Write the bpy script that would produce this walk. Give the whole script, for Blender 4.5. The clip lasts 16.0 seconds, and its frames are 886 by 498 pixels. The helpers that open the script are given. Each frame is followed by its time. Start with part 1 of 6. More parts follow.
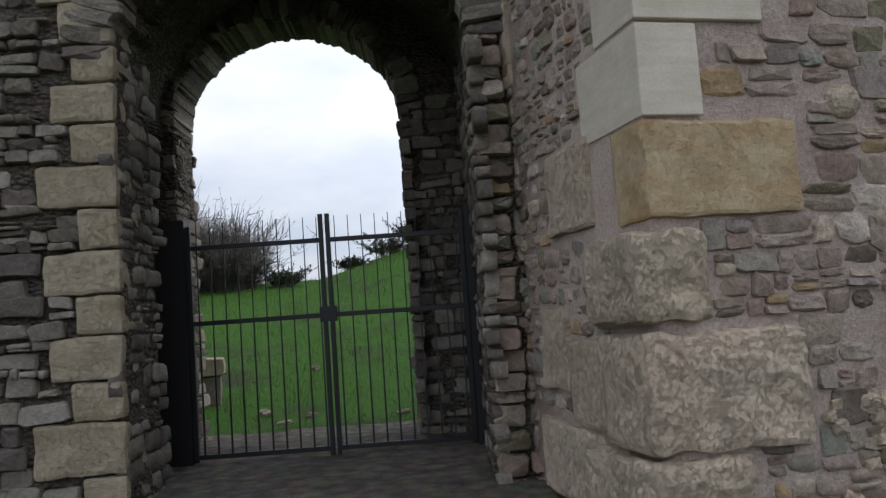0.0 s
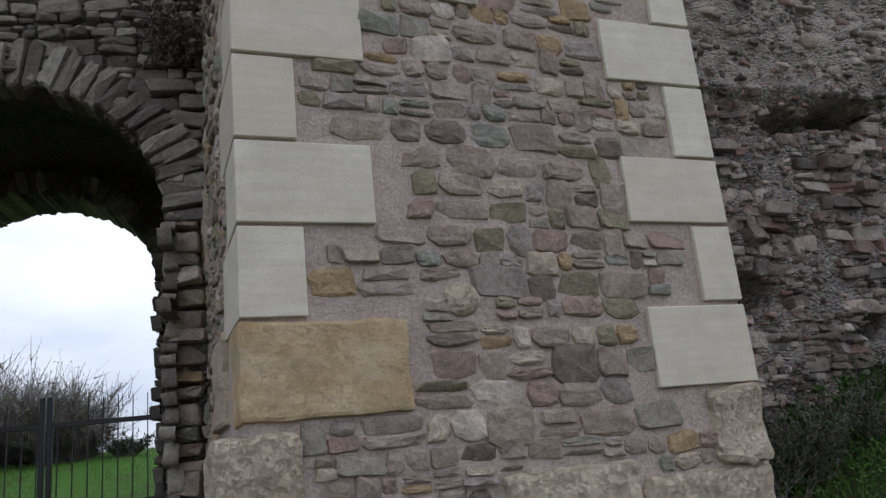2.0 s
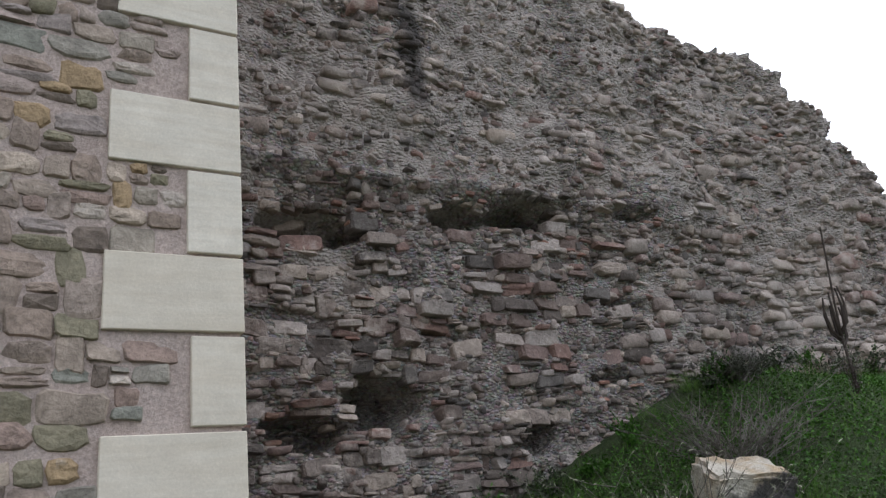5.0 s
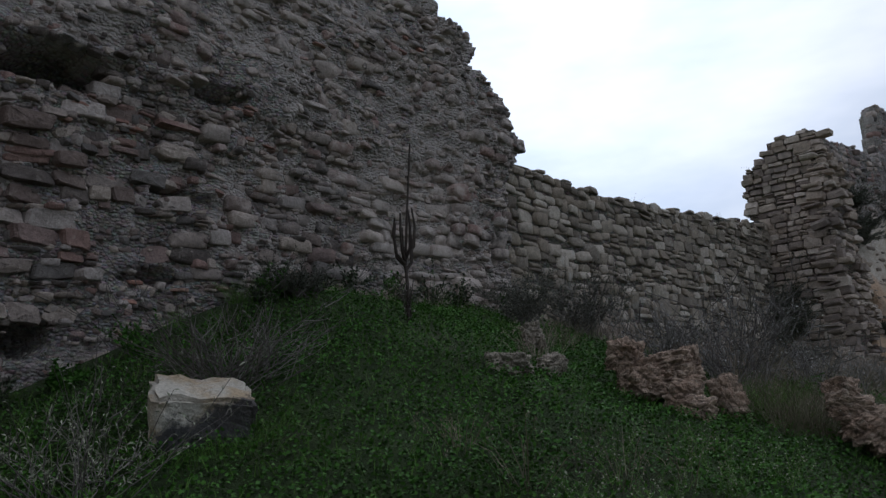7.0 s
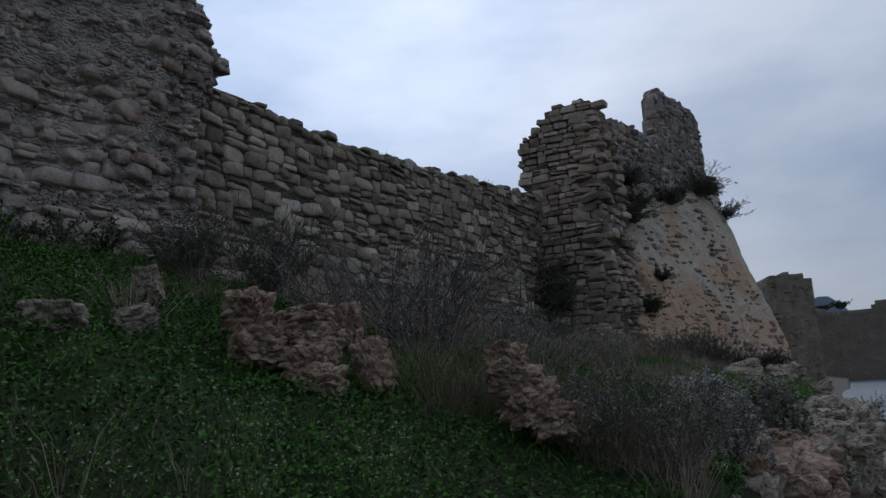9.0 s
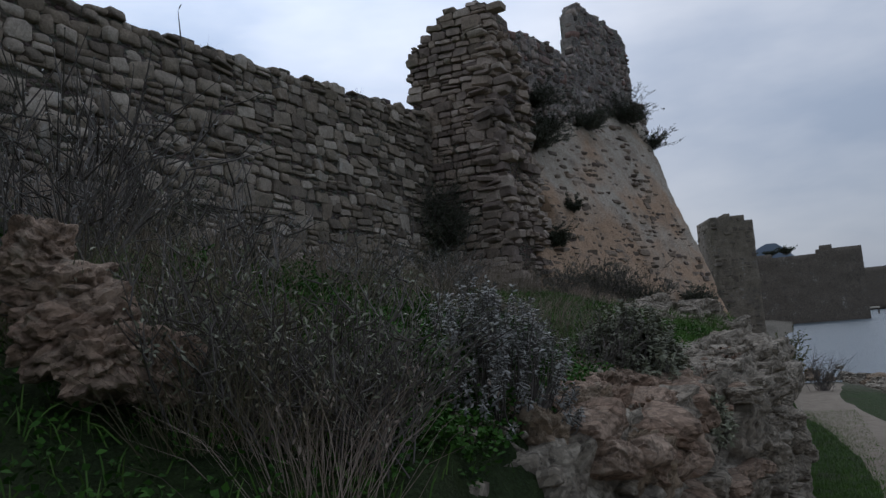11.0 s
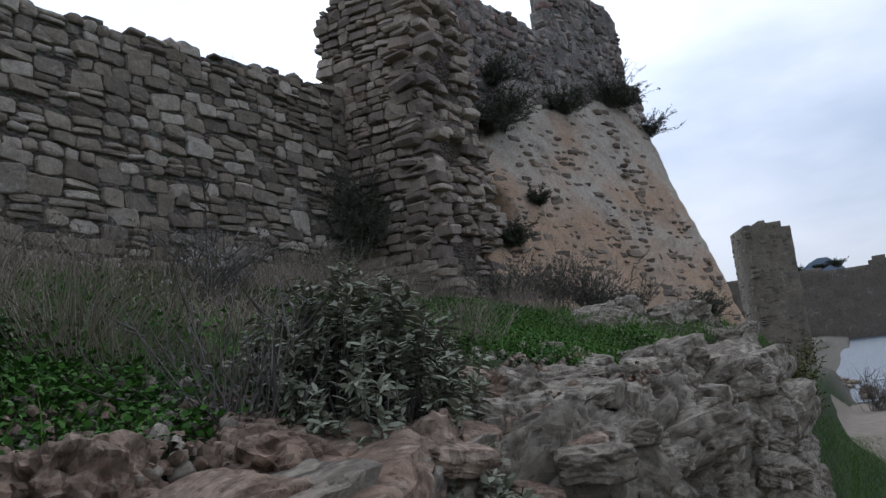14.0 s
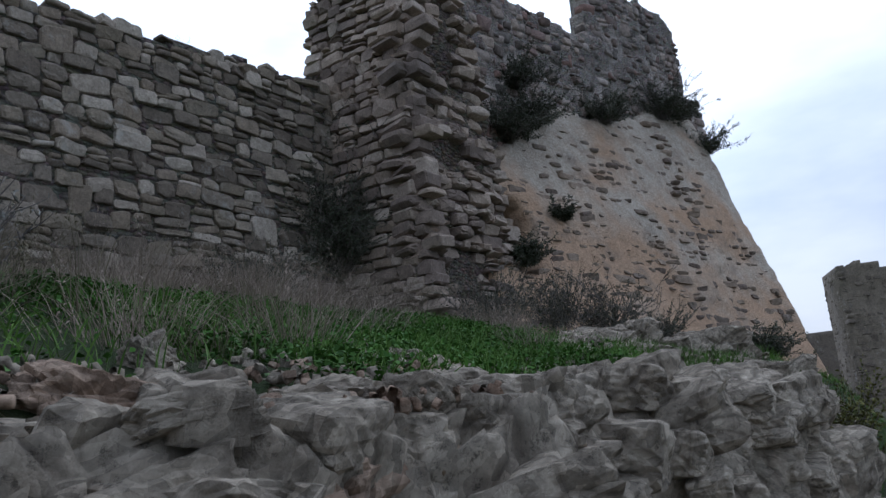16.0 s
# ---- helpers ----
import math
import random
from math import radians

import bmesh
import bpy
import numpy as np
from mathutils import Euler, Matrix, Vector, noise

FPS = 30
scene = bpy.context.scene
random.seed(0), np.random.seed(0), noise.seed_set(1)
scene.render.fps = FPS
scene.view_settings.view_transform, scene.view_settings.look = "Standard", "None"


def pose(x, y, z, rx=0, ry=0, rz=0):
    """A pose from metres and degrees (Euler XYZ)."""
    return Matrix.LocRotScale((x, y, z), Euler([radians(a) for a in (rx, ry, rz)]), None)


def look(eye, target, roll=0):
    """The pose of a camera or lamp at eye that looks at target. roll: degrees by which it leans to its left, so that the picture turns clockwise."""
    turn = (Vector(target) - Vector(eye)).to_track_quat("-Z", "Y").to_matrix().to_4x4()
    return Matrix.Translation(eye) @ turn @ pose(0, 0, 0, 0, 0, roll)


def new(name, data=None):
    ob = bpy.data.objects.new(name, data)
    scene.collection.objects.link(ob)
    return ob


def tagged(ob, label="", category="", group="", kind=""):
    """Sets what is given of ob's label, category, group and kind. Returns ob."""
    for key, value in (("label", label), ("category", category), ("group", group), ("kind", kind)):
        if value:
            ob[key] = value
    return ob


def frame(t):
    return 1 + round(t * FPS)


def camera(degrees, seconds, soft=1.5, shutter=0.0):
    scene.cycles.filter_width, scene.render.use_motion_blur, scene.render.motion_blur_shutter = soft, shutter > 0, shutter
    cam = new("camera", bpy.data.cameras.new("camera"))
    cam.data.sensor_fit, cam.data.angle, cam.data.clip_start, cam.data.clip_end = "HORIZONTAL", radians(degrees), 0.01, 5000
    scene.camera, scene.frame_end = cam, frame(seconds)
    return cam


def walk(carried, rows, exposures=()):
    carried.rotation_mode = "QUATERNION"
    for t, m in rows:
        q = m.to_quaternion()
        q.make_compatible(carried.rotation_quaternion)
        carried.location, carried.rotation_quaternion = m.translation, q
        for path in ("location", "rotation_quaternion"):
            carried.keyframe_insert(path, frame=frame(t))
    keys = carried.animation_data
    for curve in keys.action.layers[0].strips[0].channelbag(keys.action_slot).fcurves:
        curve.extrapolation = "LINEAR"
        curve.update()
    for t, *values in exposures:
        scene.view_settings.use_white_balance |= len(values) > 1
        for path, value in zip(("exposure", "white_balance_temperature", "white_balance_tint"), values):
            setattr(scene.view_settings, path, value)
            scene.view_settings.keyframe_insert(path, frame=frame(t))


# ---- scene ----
cam = camera(58.9, 16.0, 1.4)
METRES, EYE, TILT, LEAN, TURN = 16.0, 1.5, 0.0, 0.0, -13.9
ROWS = [
    (0.0, 0.0, 0.0, 0.0, 0.33, 4.68, 4.0),
    (0.5, 0.0223, 0.0049, -0.0018, -1.11, 5.24, 4.64),
    (1.0, 0.0447, 0.0009, 0.0011, -1.7, 4.91, 3.71),
    (1.5, 0.0672, -0.0061, 0.004, -5.33, 7.13, 4.98),
    (2.0, 0.0895, -0.0044, 0.0078, -6.35, 15.08, 5.6),
    (2.5, 0.1093, -0.009, 0.0088, -5.51, 20.58, 3.13),
    (3.0, 0.1321, -0.0099, 0.0134, -7.55, 21.4, 4.93),
    (3.5, 0.155, -0.0015, 0.0141, -10.39, 25.52, 5.78),
    (6.0, 0.28, 0.0202, 0.0169, -23.37, 15.11, 5.6),
    (6.5, 0.3117, 0.0256, 0.0154, -30.99, 14.43, 3.94),
    (7.0, 0.3447, 0.0308, 0.0124, -36.08, 12.28, 3.62),
    (7.5, 0.3796, 0.0377, 0.0129, -40.18, 10.91, 3.55),
    (8.0, 0.4127, 0.0434, 0.0125, -45.22, 11.71, 5.37),
    (8.5, 0.4483, 0.0457, 0.0095, -46.23, 10.45, 5.51),
    (9.0, 0.4779, 0.0487, 0.0057, -48.92, 9.93, 3.56),
    (9.5, 0.5166, 0.0509, 0.0022, -54.44, 8.06, 4.84),
    (12.0, 0.7062, 0.073, -0.0142, -49.04, 6.1, 3.84),
    (12.5, 0.7401, 0.076, -0.0169, -47.37, 8.93, 3.97),
    (13.0, 0.7766, 0.0793, -0.0201, -48.9, 9.74, 3.35),
    (13.5, 0.8153, 0.0854, -0.0225, -48.16, 8.07, 6.68),
    (14.0, 0.8511, 0.0925, -0.0237, -48.46, 8.8, 6.89),
    (14.5, 0.8852, 0.0963, -0.0254, -42.84, 11.51, 7.03),
    (15.0, 0.9184, 0.1057, -0.0289, -42.28, 13.08, 8.84),
    (15.5, 0.9504, 0.1106, -0.0333, -41.33, 13.64, 7.02),
    (16.0, 0.9791, 0.1132, -0.0371, -42.41, 12.73, 5.3),
]
# exposure and white balance follow the clip's own automatic changes
EXPOSURES = [(0.0, 0.64, 6200, 11), (1.0, 0.60, 6100, 11), (1.5, 0.66, 6150, 11), (2.5, 0.90, 5950, 12), (3.7, 1.04, 6000, 11), (6.0, 1.48, 6150, 12), (6.5, 0.40, 5700, 10), (7.0, -0.02, 5700, 10), (8.0, -0.40, 5600, 10),
             (9.5, -0.50, 5450, 10), (12.0, 0.00, 5750, 10), (12.5, 0.25, 5750, 11), (13.5, 0.28, 5600, 11), (14.0, 0.30, 5600, 11), (14.5, 0.12, 5600, 11), (15.2, -0.28, 5500, 12), (15.5, -0.18, 5500, 12), (16.0, 0.35, 5400, 11)]
walk(cam, [(t, pose(0, 0, EYE, TILT, LEAN, TURN) @ pose(METRES * x, METRES * y, METRES * z, 90 + pitch, roll, yaw)) for t, x, y, z, yaw, pitch, roll in ROWS], EXPOSURES)

# ---- sky and sun: a bright overcast sky, with a weak, very soft sun ----
world = bpy.data.worlds.new("overcast_sky")
scene.world = world
world.use_nodes = True
wt = world.node_tree
wt.nodes.clear()


def wn(kind, **sets):
    n = wt.nodes.new(kind)
    for k, v in sets.items():
        n.inputs[k].default_value = v
    return n


sky = wn("ShaderNodeTexSky")
sky.sky_type, sky.sun_disc = "NISHITA", False
sky.sun_elevation, sky.sun_rotation = radians(42), radians(75)
sky.air_density, sky.dust_density, sky.ozone_density = 1.0, 3.0, 1.5
co = wn("ShaderNodeTexCoord")
mp = wn("ShaderNodeMapping", Scale=(1.6, 1.6, 4.5))
cl = wn("ShaderNodeTexNoise", Scale=1.5, Detail=5.0, Roughness=0.55)
cr = wt.nodes.new("ShaderNodeValToRGB")
cr.color_ramp.elements[0].position, cr.color_ramp.elements[0].color = 0.34, (0.60, 0.67, 0.78, 1)
cr.color_ramp.elements[1].position, cr.color_ramp.elements[1].color = 0.66, (1.0, 1.0, 1.02, 1)
bg_sky, bg_cloud, both = wn("ShaderNodeBackground", Strength=0.10), wn("ShaderNodeBackground", Strength=0.86), wn("ShaderNodeMixShader", Fac=0.88)
glow = wn("ShaderNodeVectorMath")
glow.operation = "DOT_PRODUCT"
glow.inputs[1].default_value = (0.64, 0.64, 0.42)
lift = wn("ShaderNodeMapRange")
lift.inputs["From Min"].default_value, lift.inputs["From Max"].default_value = 0.45, 0.95
lift.inputs["To Min"].default_value, lift.inputs["To Max"].default_value = 0.72, 0.9
thin = wn("ShaderNodeMapRange")
thin.interpolation_type = "SMOOTHSTEP"
thin.inputs["From Min"].default_value, thin.inputs["From Max"].default_value = 0.78, 0.99
thin.inputs["To Min"].default_value, thin.inputs["To Max"].default_value = 0.0, 0.42
total = wn("ShaderNodeMath")
wt.links.new(glow.outputs["Value"], thin.inputs["Value"])
wt.links.new(lift.outputs[0], total.inputs[0])
wt.links.new(thin.outputs[0], total.inputs[1])
wt.links.new(co.outputs["Generated"], glow.inputs[0])
wt.links.new(glow.outputs["Value"], lift.inputs["Value"])
rise = wn("ShaderNodeSeparateXYZ")
bank = wn("ShaderNodeMapRange")
bank.interpolation_type = "SMOOTHSTEP"
bank.inputs["From Min"].default_value, bank.inputs["From Max"].default_value = -0.02, 0.55
bank.inputs["To Min"].default_value, bank.inputs["To Max"].default_value = 0.72, 1.06
dim = wn("ShaderNodeMath")
dim.operation = "MULTIPLY"
wt.links.new(co.outputs["Generated"], rise.inputs[0])
wt.links.new(rise.outputs["Z"], bank.inputs["Value"])
wt.links.new(total.outputs[0], dim.inputs[0])
wt.links.new(bank.outputs[0], dim.inputs[1])
wt.links.new(dim.outputs[0], bg_cloud.inputs["Strength"])
wo = wn("ShaderNodeOutputWorld")
for a, b in ((co.outputs["Generated"], mp.inputs["Vector"]), (mp.outputs["Vector"], cl.inputs["Vector"]), (cl.outputs["Fac"], cr.inputs["Fac"]),
             (cr.outputs["Color"], bg_cloud.inputs["Color"]), (sky.outputs["Color"], bg_sky.inputs["Color"]),
             (bg_sky.outputs[0], both.inputs[1]), (bg_cloud.outputs[0], both.inputs[2]), (both.outputs[0], wo.inputs["Surface"])):
    wt.links.new(a, b)
sun = new("sun", bpy.data.lights.new("sun", "SUN"))
sun.data.energy, sun.data.angle, sun.data.color = 0.6, radians(35), (1.0, 0.96, 0.9)
sun.matrix_world = look((0, 0, 40), (-30, -3, 8))


# ---- materials ----
class Mat:
    """A small writer of node materials."""

    def __init__(self, name, rough=0.9, spec=0.3):
        self.m = bpy.data.materials.new(name)
        self.m.use_nodes = True
        self.t = self.m.node_tree
        self.b = self.t.nodes["Principled BSDF"]
        self.b.inputs["Roughness"].default_value = rough
        self.b.inputs["Specular IOR Level"].default_value = spec
        self.co = self.n("ShaderNodeTexCoord").outputs["Object"]
        self.geo = self.n("ShaderNodeNewGeometry")

    def n(self, kind, **sets):
        node = self.t.nodes.new(kind)
        for k, v in sets.items():
            self.put(node.inputs[k], v)
        return node

    def put(self, socket, v):
        if isinstance(v, bpy.types.NodeSocket):
            self.t.links.new(v, socket)
        elif socket.type == "RGBA" and len(v) == 3:
            socket.default_value = (*v, 1)
        else:
            socket.default_value = v

    def noise(self, scale, detail=4.0, rough=0.6, stretch=None, where=None):
        v = where or self.geo.outputs["Position"]
        if stretch:
            v = self.n("ShaderNodeMapping", Vector=v, Scale=stretch).outputs[0]
        return self.n("ShaderNodeTexNoise", Vector=v, Scale=scale, Detail=detail, Roughness=rough).outputs["Fac"]

    def ramp(self, fac, *stops, constant=False):
        r = self.n("ShaderNodeValToRGB", Fac=fac)
        e = r.color_ramp.elements
        r.color_ramp.interpolation = "CONSTANT" if constant else "LINEAR"
        while len(e) < len(stops):
            e.new(0.5)
        for el, (p, c) in zip(e, stops):
            el.position, el.color = p, (*c, 1) if len(c) == 3 else c
        return r.outputs["Color"]

    def mix(self, fac, a, b, how="MIX"):
        x = self.n("ShaderNodeMix")
        x.data_type, x.blend_type = "RGBA", how
        self.put(x.inputs[0], fac)
        self.put(x.inputs[6], a)
        self.put(x.inputs[7], b)
        return x.outputs[2]

    def math(self, how, a, b=0.0):
        x = self.n("ShaderNodeMath")
        x.operation = how
        self.put(x.inputs[0], a)
        self.put(x.inputs[1], b)
        return x.outputs[0]

    def piece(self):
        """A random number for each separate piece."""
        return self.math("FRACT", self.math("ADD", self.n("ShaderNodeObjectInfo").outputs["Random"], self.geo.outputs["Random Per Island"]))

    def finish(self, colour, height=None, strength=0.5, dist=0.02):
        self.put(self.b.inputs["Base Color"], colour)
        if height is not None:
            bump = self.n("ShaderNodeBump", Height=height, Strength=strength, Distance=dist)
            self.put(self.b.inputs["Normal"], bump.outputs[0])
        return self.m


def grey(v):
    return (v, v, v)


def drain_streak(m, col):
    """The black run-off streak under a broken drain in the ruined wall."""
    xyz = m.n("ShaderNodeSeparateXYZ", Vector=m.geo.outputs["Position"])
    dx = m.math("ABSOLUTE", m.math("ADD", xyz.outputs["X"], m.math("ADD", -7.05, m.math("MULTIPLY", m.noise(3.0, 4, 0.6), 0.3))))
    dz = m.math("ABSOLUTE", m.math("ADD", xyz.outputs["Z"], -6.15))
    fac = m.math("MULTIPLY", m.ramp(dx, (0.07, grey(1)), (0.17, grey(0))), m.ramp(dz, (0.5, grey(0.85)), (0.75, grey(0))))
    return m.mix(fac, col, (0.045, 0.04, 0.038))


def lime_wash(m):
    """Where lime render still clings to the ruined wall: its top and its eastern end."""
    xyz = m.n("ShaderNodeSeparateXYZ", Vector=m.geo.outputs["Position"])
    a = m.n("ShaderNodeMapRange", Value=xyz.outputs["X"])
    a.inputs["From Min"].default_value, a.inputs["From Max"].default_value = 8.8, 11.6
    b = m.n("ShaderNodeMapRange", Value=xyz.outputs["Z"])
    b.inputs["From Min"].default_value, b.inputs["From Max"].default_value = 4.6, 5.3
    end = m.n("ShaderNodeMapRange", Value=xyz.outputs["X"])
    end.inputs["From Min"].default_value, end.inputs["From Max"].default_value = 17.0, 15.0
    return m.math("MULTIPLY", m.math("MULTIPLY", m.math("MAXIMUM", a.outputs[0], b.outputs[0]), end.outputs[0]), 0.085)


def stone_material(name, palette, stain=(0.06, 0.055, 0.05), pale=(0.46, 0.44, 0.40), stain_at=0.62, pale_at=0.66, strength=0.7, scale=1.0):
    """Weathered field stone: one tint per piece, grain, pits, dark stains and pale lichen or lime."""
    m = Mat(name, 0.93, 0.25)
    k = len(palette)
    col = m.ramp(m.piece(), *[(i / k, c) for i, c in enumerate(palette)], constant=True)
    fine = m.noise(38 * scale, 6, 0.7)
    mid = m.noise(9 * scale, 5, 0.65)
    big = m.noise(0.9, 4, 0.6)
    col = m.mix(1.0, col, m.ramp(fine, (0.25, grey(0.62)), (0.75, grey(1.3))), "MULTIPLY")
    col = m.mix(1.0, col, m.ramp(mid, (0.3, grey(0.72)), (0.7, grey(1.22))), "MULTIPLY")
    lime = m.math("ADD", m.math("MULTIPLY", m.noise(6 * scale, 6, 0.75), 0.6), m.math("MULTIPLY", m.noise(1.1 * scale, 4, 0.6), 0.42))
    if name == "ruin_stone":
        lime = m.math("ADD", lime, lime_wash(m))
    col = m.mix(m.ramp(lime, (pale_at - 0.06, grey(0)), (pale_at + 0.05, grey(0.7))), col, pale)
    col = m.mix(m.ramp(big, (stain_at - 0.06, grey(0)), (stain_at + 0.14, grey(0.7))), col, stain)
    if name == "ruin_stone":
        col = drain_streak(m, col)
    h = m.math("ADD", m.math("MULTIPLY", fine, 0.5), m.math("ADD", m.math("MULTIPLY", mid, 0.9), m.math("MULTIPLY", m.noise(90, 3, 0.6), 0.25)))
    return m.finish(col, h, strength, 0.03)


def mortar_material(name, a, b, dark, strength=0.8, pebbles=0):
    m = Mat(name, 0.96, 0.15)
    fine, mid = m.noise(55, 6, 0.75), m.noise(7, 6, 0.7)
    col = m.mix(m.ramp(mid, (0.35, grey(0)), (0.68, grey(1))), a, b)
    col = m.mix(m.ramp(m.noise(1.3, 5, 0.65), (0.52, grey(0)), (0.74, grey(0.8))), col, dark)
    col = m.mix(1.0, col, m.ramp(fine, (0.25, grey(0.55)), (0.75, grey(1.35))), "MULTIPLY")
    h = m.math("ADD", m.math("MULTIPLY", fine, 0.7), mid)
    if pebbles:
        vor = m.n("ShaderNodeTexVoronoi", Vector=m.n("ShaderNodeMapping", Vector=m.geo.outputs["Position"], Scale=(1, 1, 1.7)).outputs[0], Scale=float(pebbles), Randomness=1.0)
        col = m.mix(1.0, col, m.ramp(vor.outputs["Distance"], (0.25, grey(1.12)), (0.75, grey(0.7))), "MULTIPLY")
        col = m.mix(0.22, col, m.mix(1.0, col, vor.outputs["Color"], "MULTIPLY"))
        if name == "ruin_core_mortar":
            patch = m.math("ADD", m.math("MULTIPLY", m.noise(1.4, 5, 0.65, stretch=(1, 1, 0.6)), 0.7), m.math("MULTIPLY", m.noise(9, 5, 0.7), 0.3))
            col = m.mix(m.ramp(m.math("ADD", patch, lime_wash(m)), (0.5, grey(0)), (0.6, grey(0.85))), col, (0.53, 0.465, 0.41))
            col = drain_streak(m, col)
        h = m.math("SUBTRACT", h, m.math("MULTIPLY", vor.outputs["Distance"], 1.6))
    return m.finish(col, h, strength, 0.04)


PIER_STONE = stone_material("pier_field_stone", [(0.325, 0.251, 0.199), (0.351, 0.301, 0.242), (0.202, 0.16, 0.128), (0.367, 0.296, 0.236), (0.377, 0.3, 0.259), (0.268, 0.262, 0.217), (0.257, 0.228, 0.154), (0.308, 0.257, 0.228), (0.377, 0.27, 0.157), (0.52, 0.446, 0.375), (0.299, 0.27, 0.223), (0.325, 0.238, 0.194), (0.455, 0.37, 0.29), (0.33, 0.26, 0.21), (0.36, 0.29, 0.24), (0.3, 0.235, 0.19)], stain_at=0.78, pale_at=0.66)
PIER_MORTAR = mortar_material("pier_pink_mortar", (0.47, 0.375, 0.325), (0.55, 0.455, 0.40), (0.37, 0.29, 0.245), 0.6)
RUIN_STONE = stone_material("ruin_stone", [(0.262, 0.214, 0.182), (0.143, 0.116, 0.098), (0.369, 0.307, 0.265), (0.204, 0.151, 0.127), (0.41, 0.333, 0.271), (0.121, 0.104, 0.092), (0.468, 0.396, 0.347), (0.25, 0.177, 0.152), (0.173, 0.151, 0.134), (0.298, 0.24, 0.202), (0.134, 0.109, 0.094), (0.423, 0.344, 0.286), (0.21, 0.16, 0.134), (0.271, 0.173, 0.142), (0.374, 0.319, 0.281)], pale=(0.54, 0.46, 0.395), stain_at=0.6, pale_at=0.6, strength=1.0)
RUIN_MORTAR = mortar_material("ruin_core_mortar", (0.31, 0.262, 0.228), (0.50, 0.455, 0.41), (0.155, 0.135, 0.12), 1.0, 24)
LOW_STONE = stone_material("curtain_wall_stone", [(0.255, 0.212, 0.158), (0.317, 0.266, 0.205), (0.194, 0.161, 0.126), (0.262, 0.212, 0.158), (0.450, 0.388, 0.315), (0.169, 0.138, 0.107), (0.239, 0.200, 0.157), (0.281, 0.228, 0.173), (0.389, 0.330, 0.265)], stain_at=0.68, pale_at=0.62)
RED_BRICK = stone_material("broken_red_brick", [(0.33, 0.18, 0.135), (0.28, 0.16, 0.125), (0.35, 0.22, 0.165)], stain_at=0.6, pale_at=0.62)
LOW_MORTAR = mortar_material("curtain_wall_core", (0.15, 0.13, 0.105), (0.21, 0.185, 0.15), (0.09, 0.08, 0.068), 0.9, 14)
TOWER_STONE = stone_material("tower_stone", [(0.337, 0.265, 0.205), (0.268, 0.213, 0.172), (0.37, 0.297, 0.239), (0.397, 0.317, 0.248), (0.23, 0.181, 0.149), (0.447, 0.37, 0.302)], stain_at=0.64, pale_at=0.70)
BASTION_STONE = stone_material("bastion_stone", [(0.26, 0.20, 0.15), (0.20, 0.155, 0.12), (0.31, 0.24, 0.18), (0.17, 0.13, 0.105), (0.23, 0.185, 0.15)], stain_at=0.66, pale_at=0.66)
TOWER_CORE = mortar_material("tower_core", (0.18, 0.148, 0.118), (0.26, 0.212, 0.17), (0.11, 0.09, 0.075), 1.0, 16)
GATE_STONE = stone_material("gate_stone", [(0.19, 0.165, 0.135), (0.23, 0.205, 0.17), (0.155, 0.13, 0.11), (0.26, 0.225, 0.185), (0.14, 0.12, 0.105), (0.31, 0.28, 0.24)], stain_at=0.64, pale_at=0.68)
GATE_MORTAR = mortar_material("gate_mortar", (0.16, 0.135, 0.11), (0.20, 0.17, 0.14), (0.09, 0.08, 0.07), 1.0, 20)


def limestone(name, a, b, rough=0.8, strength=0.2, pits=0.0, grain=(1, 1, 9)):
    m = Mat(name, rough, 0.3)
    band, mid, fine = m.noise(2.6, 5, 0.6, stretch=grain), m.noise(4, 6, 0.7), m.noise(70, 4, 0.7)
    col = m.mix(m.ramp(band, (0.35, grey(0)), (0.68, grey(1))), a, b)
    col = m.mix(1.0, col, m.ramp(mid, (0.3, grey(0.86)), (0.7, grey(1.1))), "MULTIPLY")
    col = m.mix(1.0, col, m.ramp(fine, (0.3, grey(0.9)), (0.7, grey(1.08))), "MULTIPLY")
    col = m.mix(m.math("MULTIPLY", m.n("ShaderNodeObjectInfo").outputs["Random"], 0.45), col, (0.50, 0.425, 0.315))
    h = m.math("ADD", m.math("MULTIPLY", fine, 0.5), m.math("ADD", mid, m.math("MULTIPLY", band, 0.4)))
    if pits:
        pn = m.noise(30, 7, 0.85)
        col = m.mix(1.0, col, m.ramp(pn, (0.28, grey(1 - 0.3 * min(pits, 1))), (0.36, grey(1))), "MULTIPLY")
        col = m.mix(1.0, col, m.ramp(m.noise(9, 6, 0.8), (0.32, grey(0.84)), (0.6, grey(1.05))), "MULTIPLY")
        h = m.math("ADD", h, m.math("MULTIPLY", m.ramp(pn, (0.3, grey(0)), (0.5, grey(1))), 0.5 * pits))
        h = m.math("ADD", h, m.math("MULTIPLY", m.noise(12, 6, 0.8), pits))
    return m.finish(col, h, strength, 0.02)


NEW_QUOIN = limestone("new_cream_limestone", (0.60, 0.535, 0.43), (0.68, 0.63, 0.53), 0.6, 0.14)
YELLOW_QUOIN = limestone("yellow_weathered_limestone", (0.50, 0.28, 0.075), (0.66, 0.53, 0.32), 0.85, 0.8, 0.6, (1.1, 1.1, 2.4))
ROUGH_BLOCK = limestone("rough_hewn_limestone", (0.62, 0.485, 0.365), (0.74, 0.615, 0.475), 0.93, 1.0, 1.0, (1, 1, 1.5))
OLD_QUOIN = limestone("old_cream_sandstone", (0.37, 0.305, 0.205), (0.48, 0.41, 0.30), 0.9, 0.9, 0.8, (1, 1, 2))
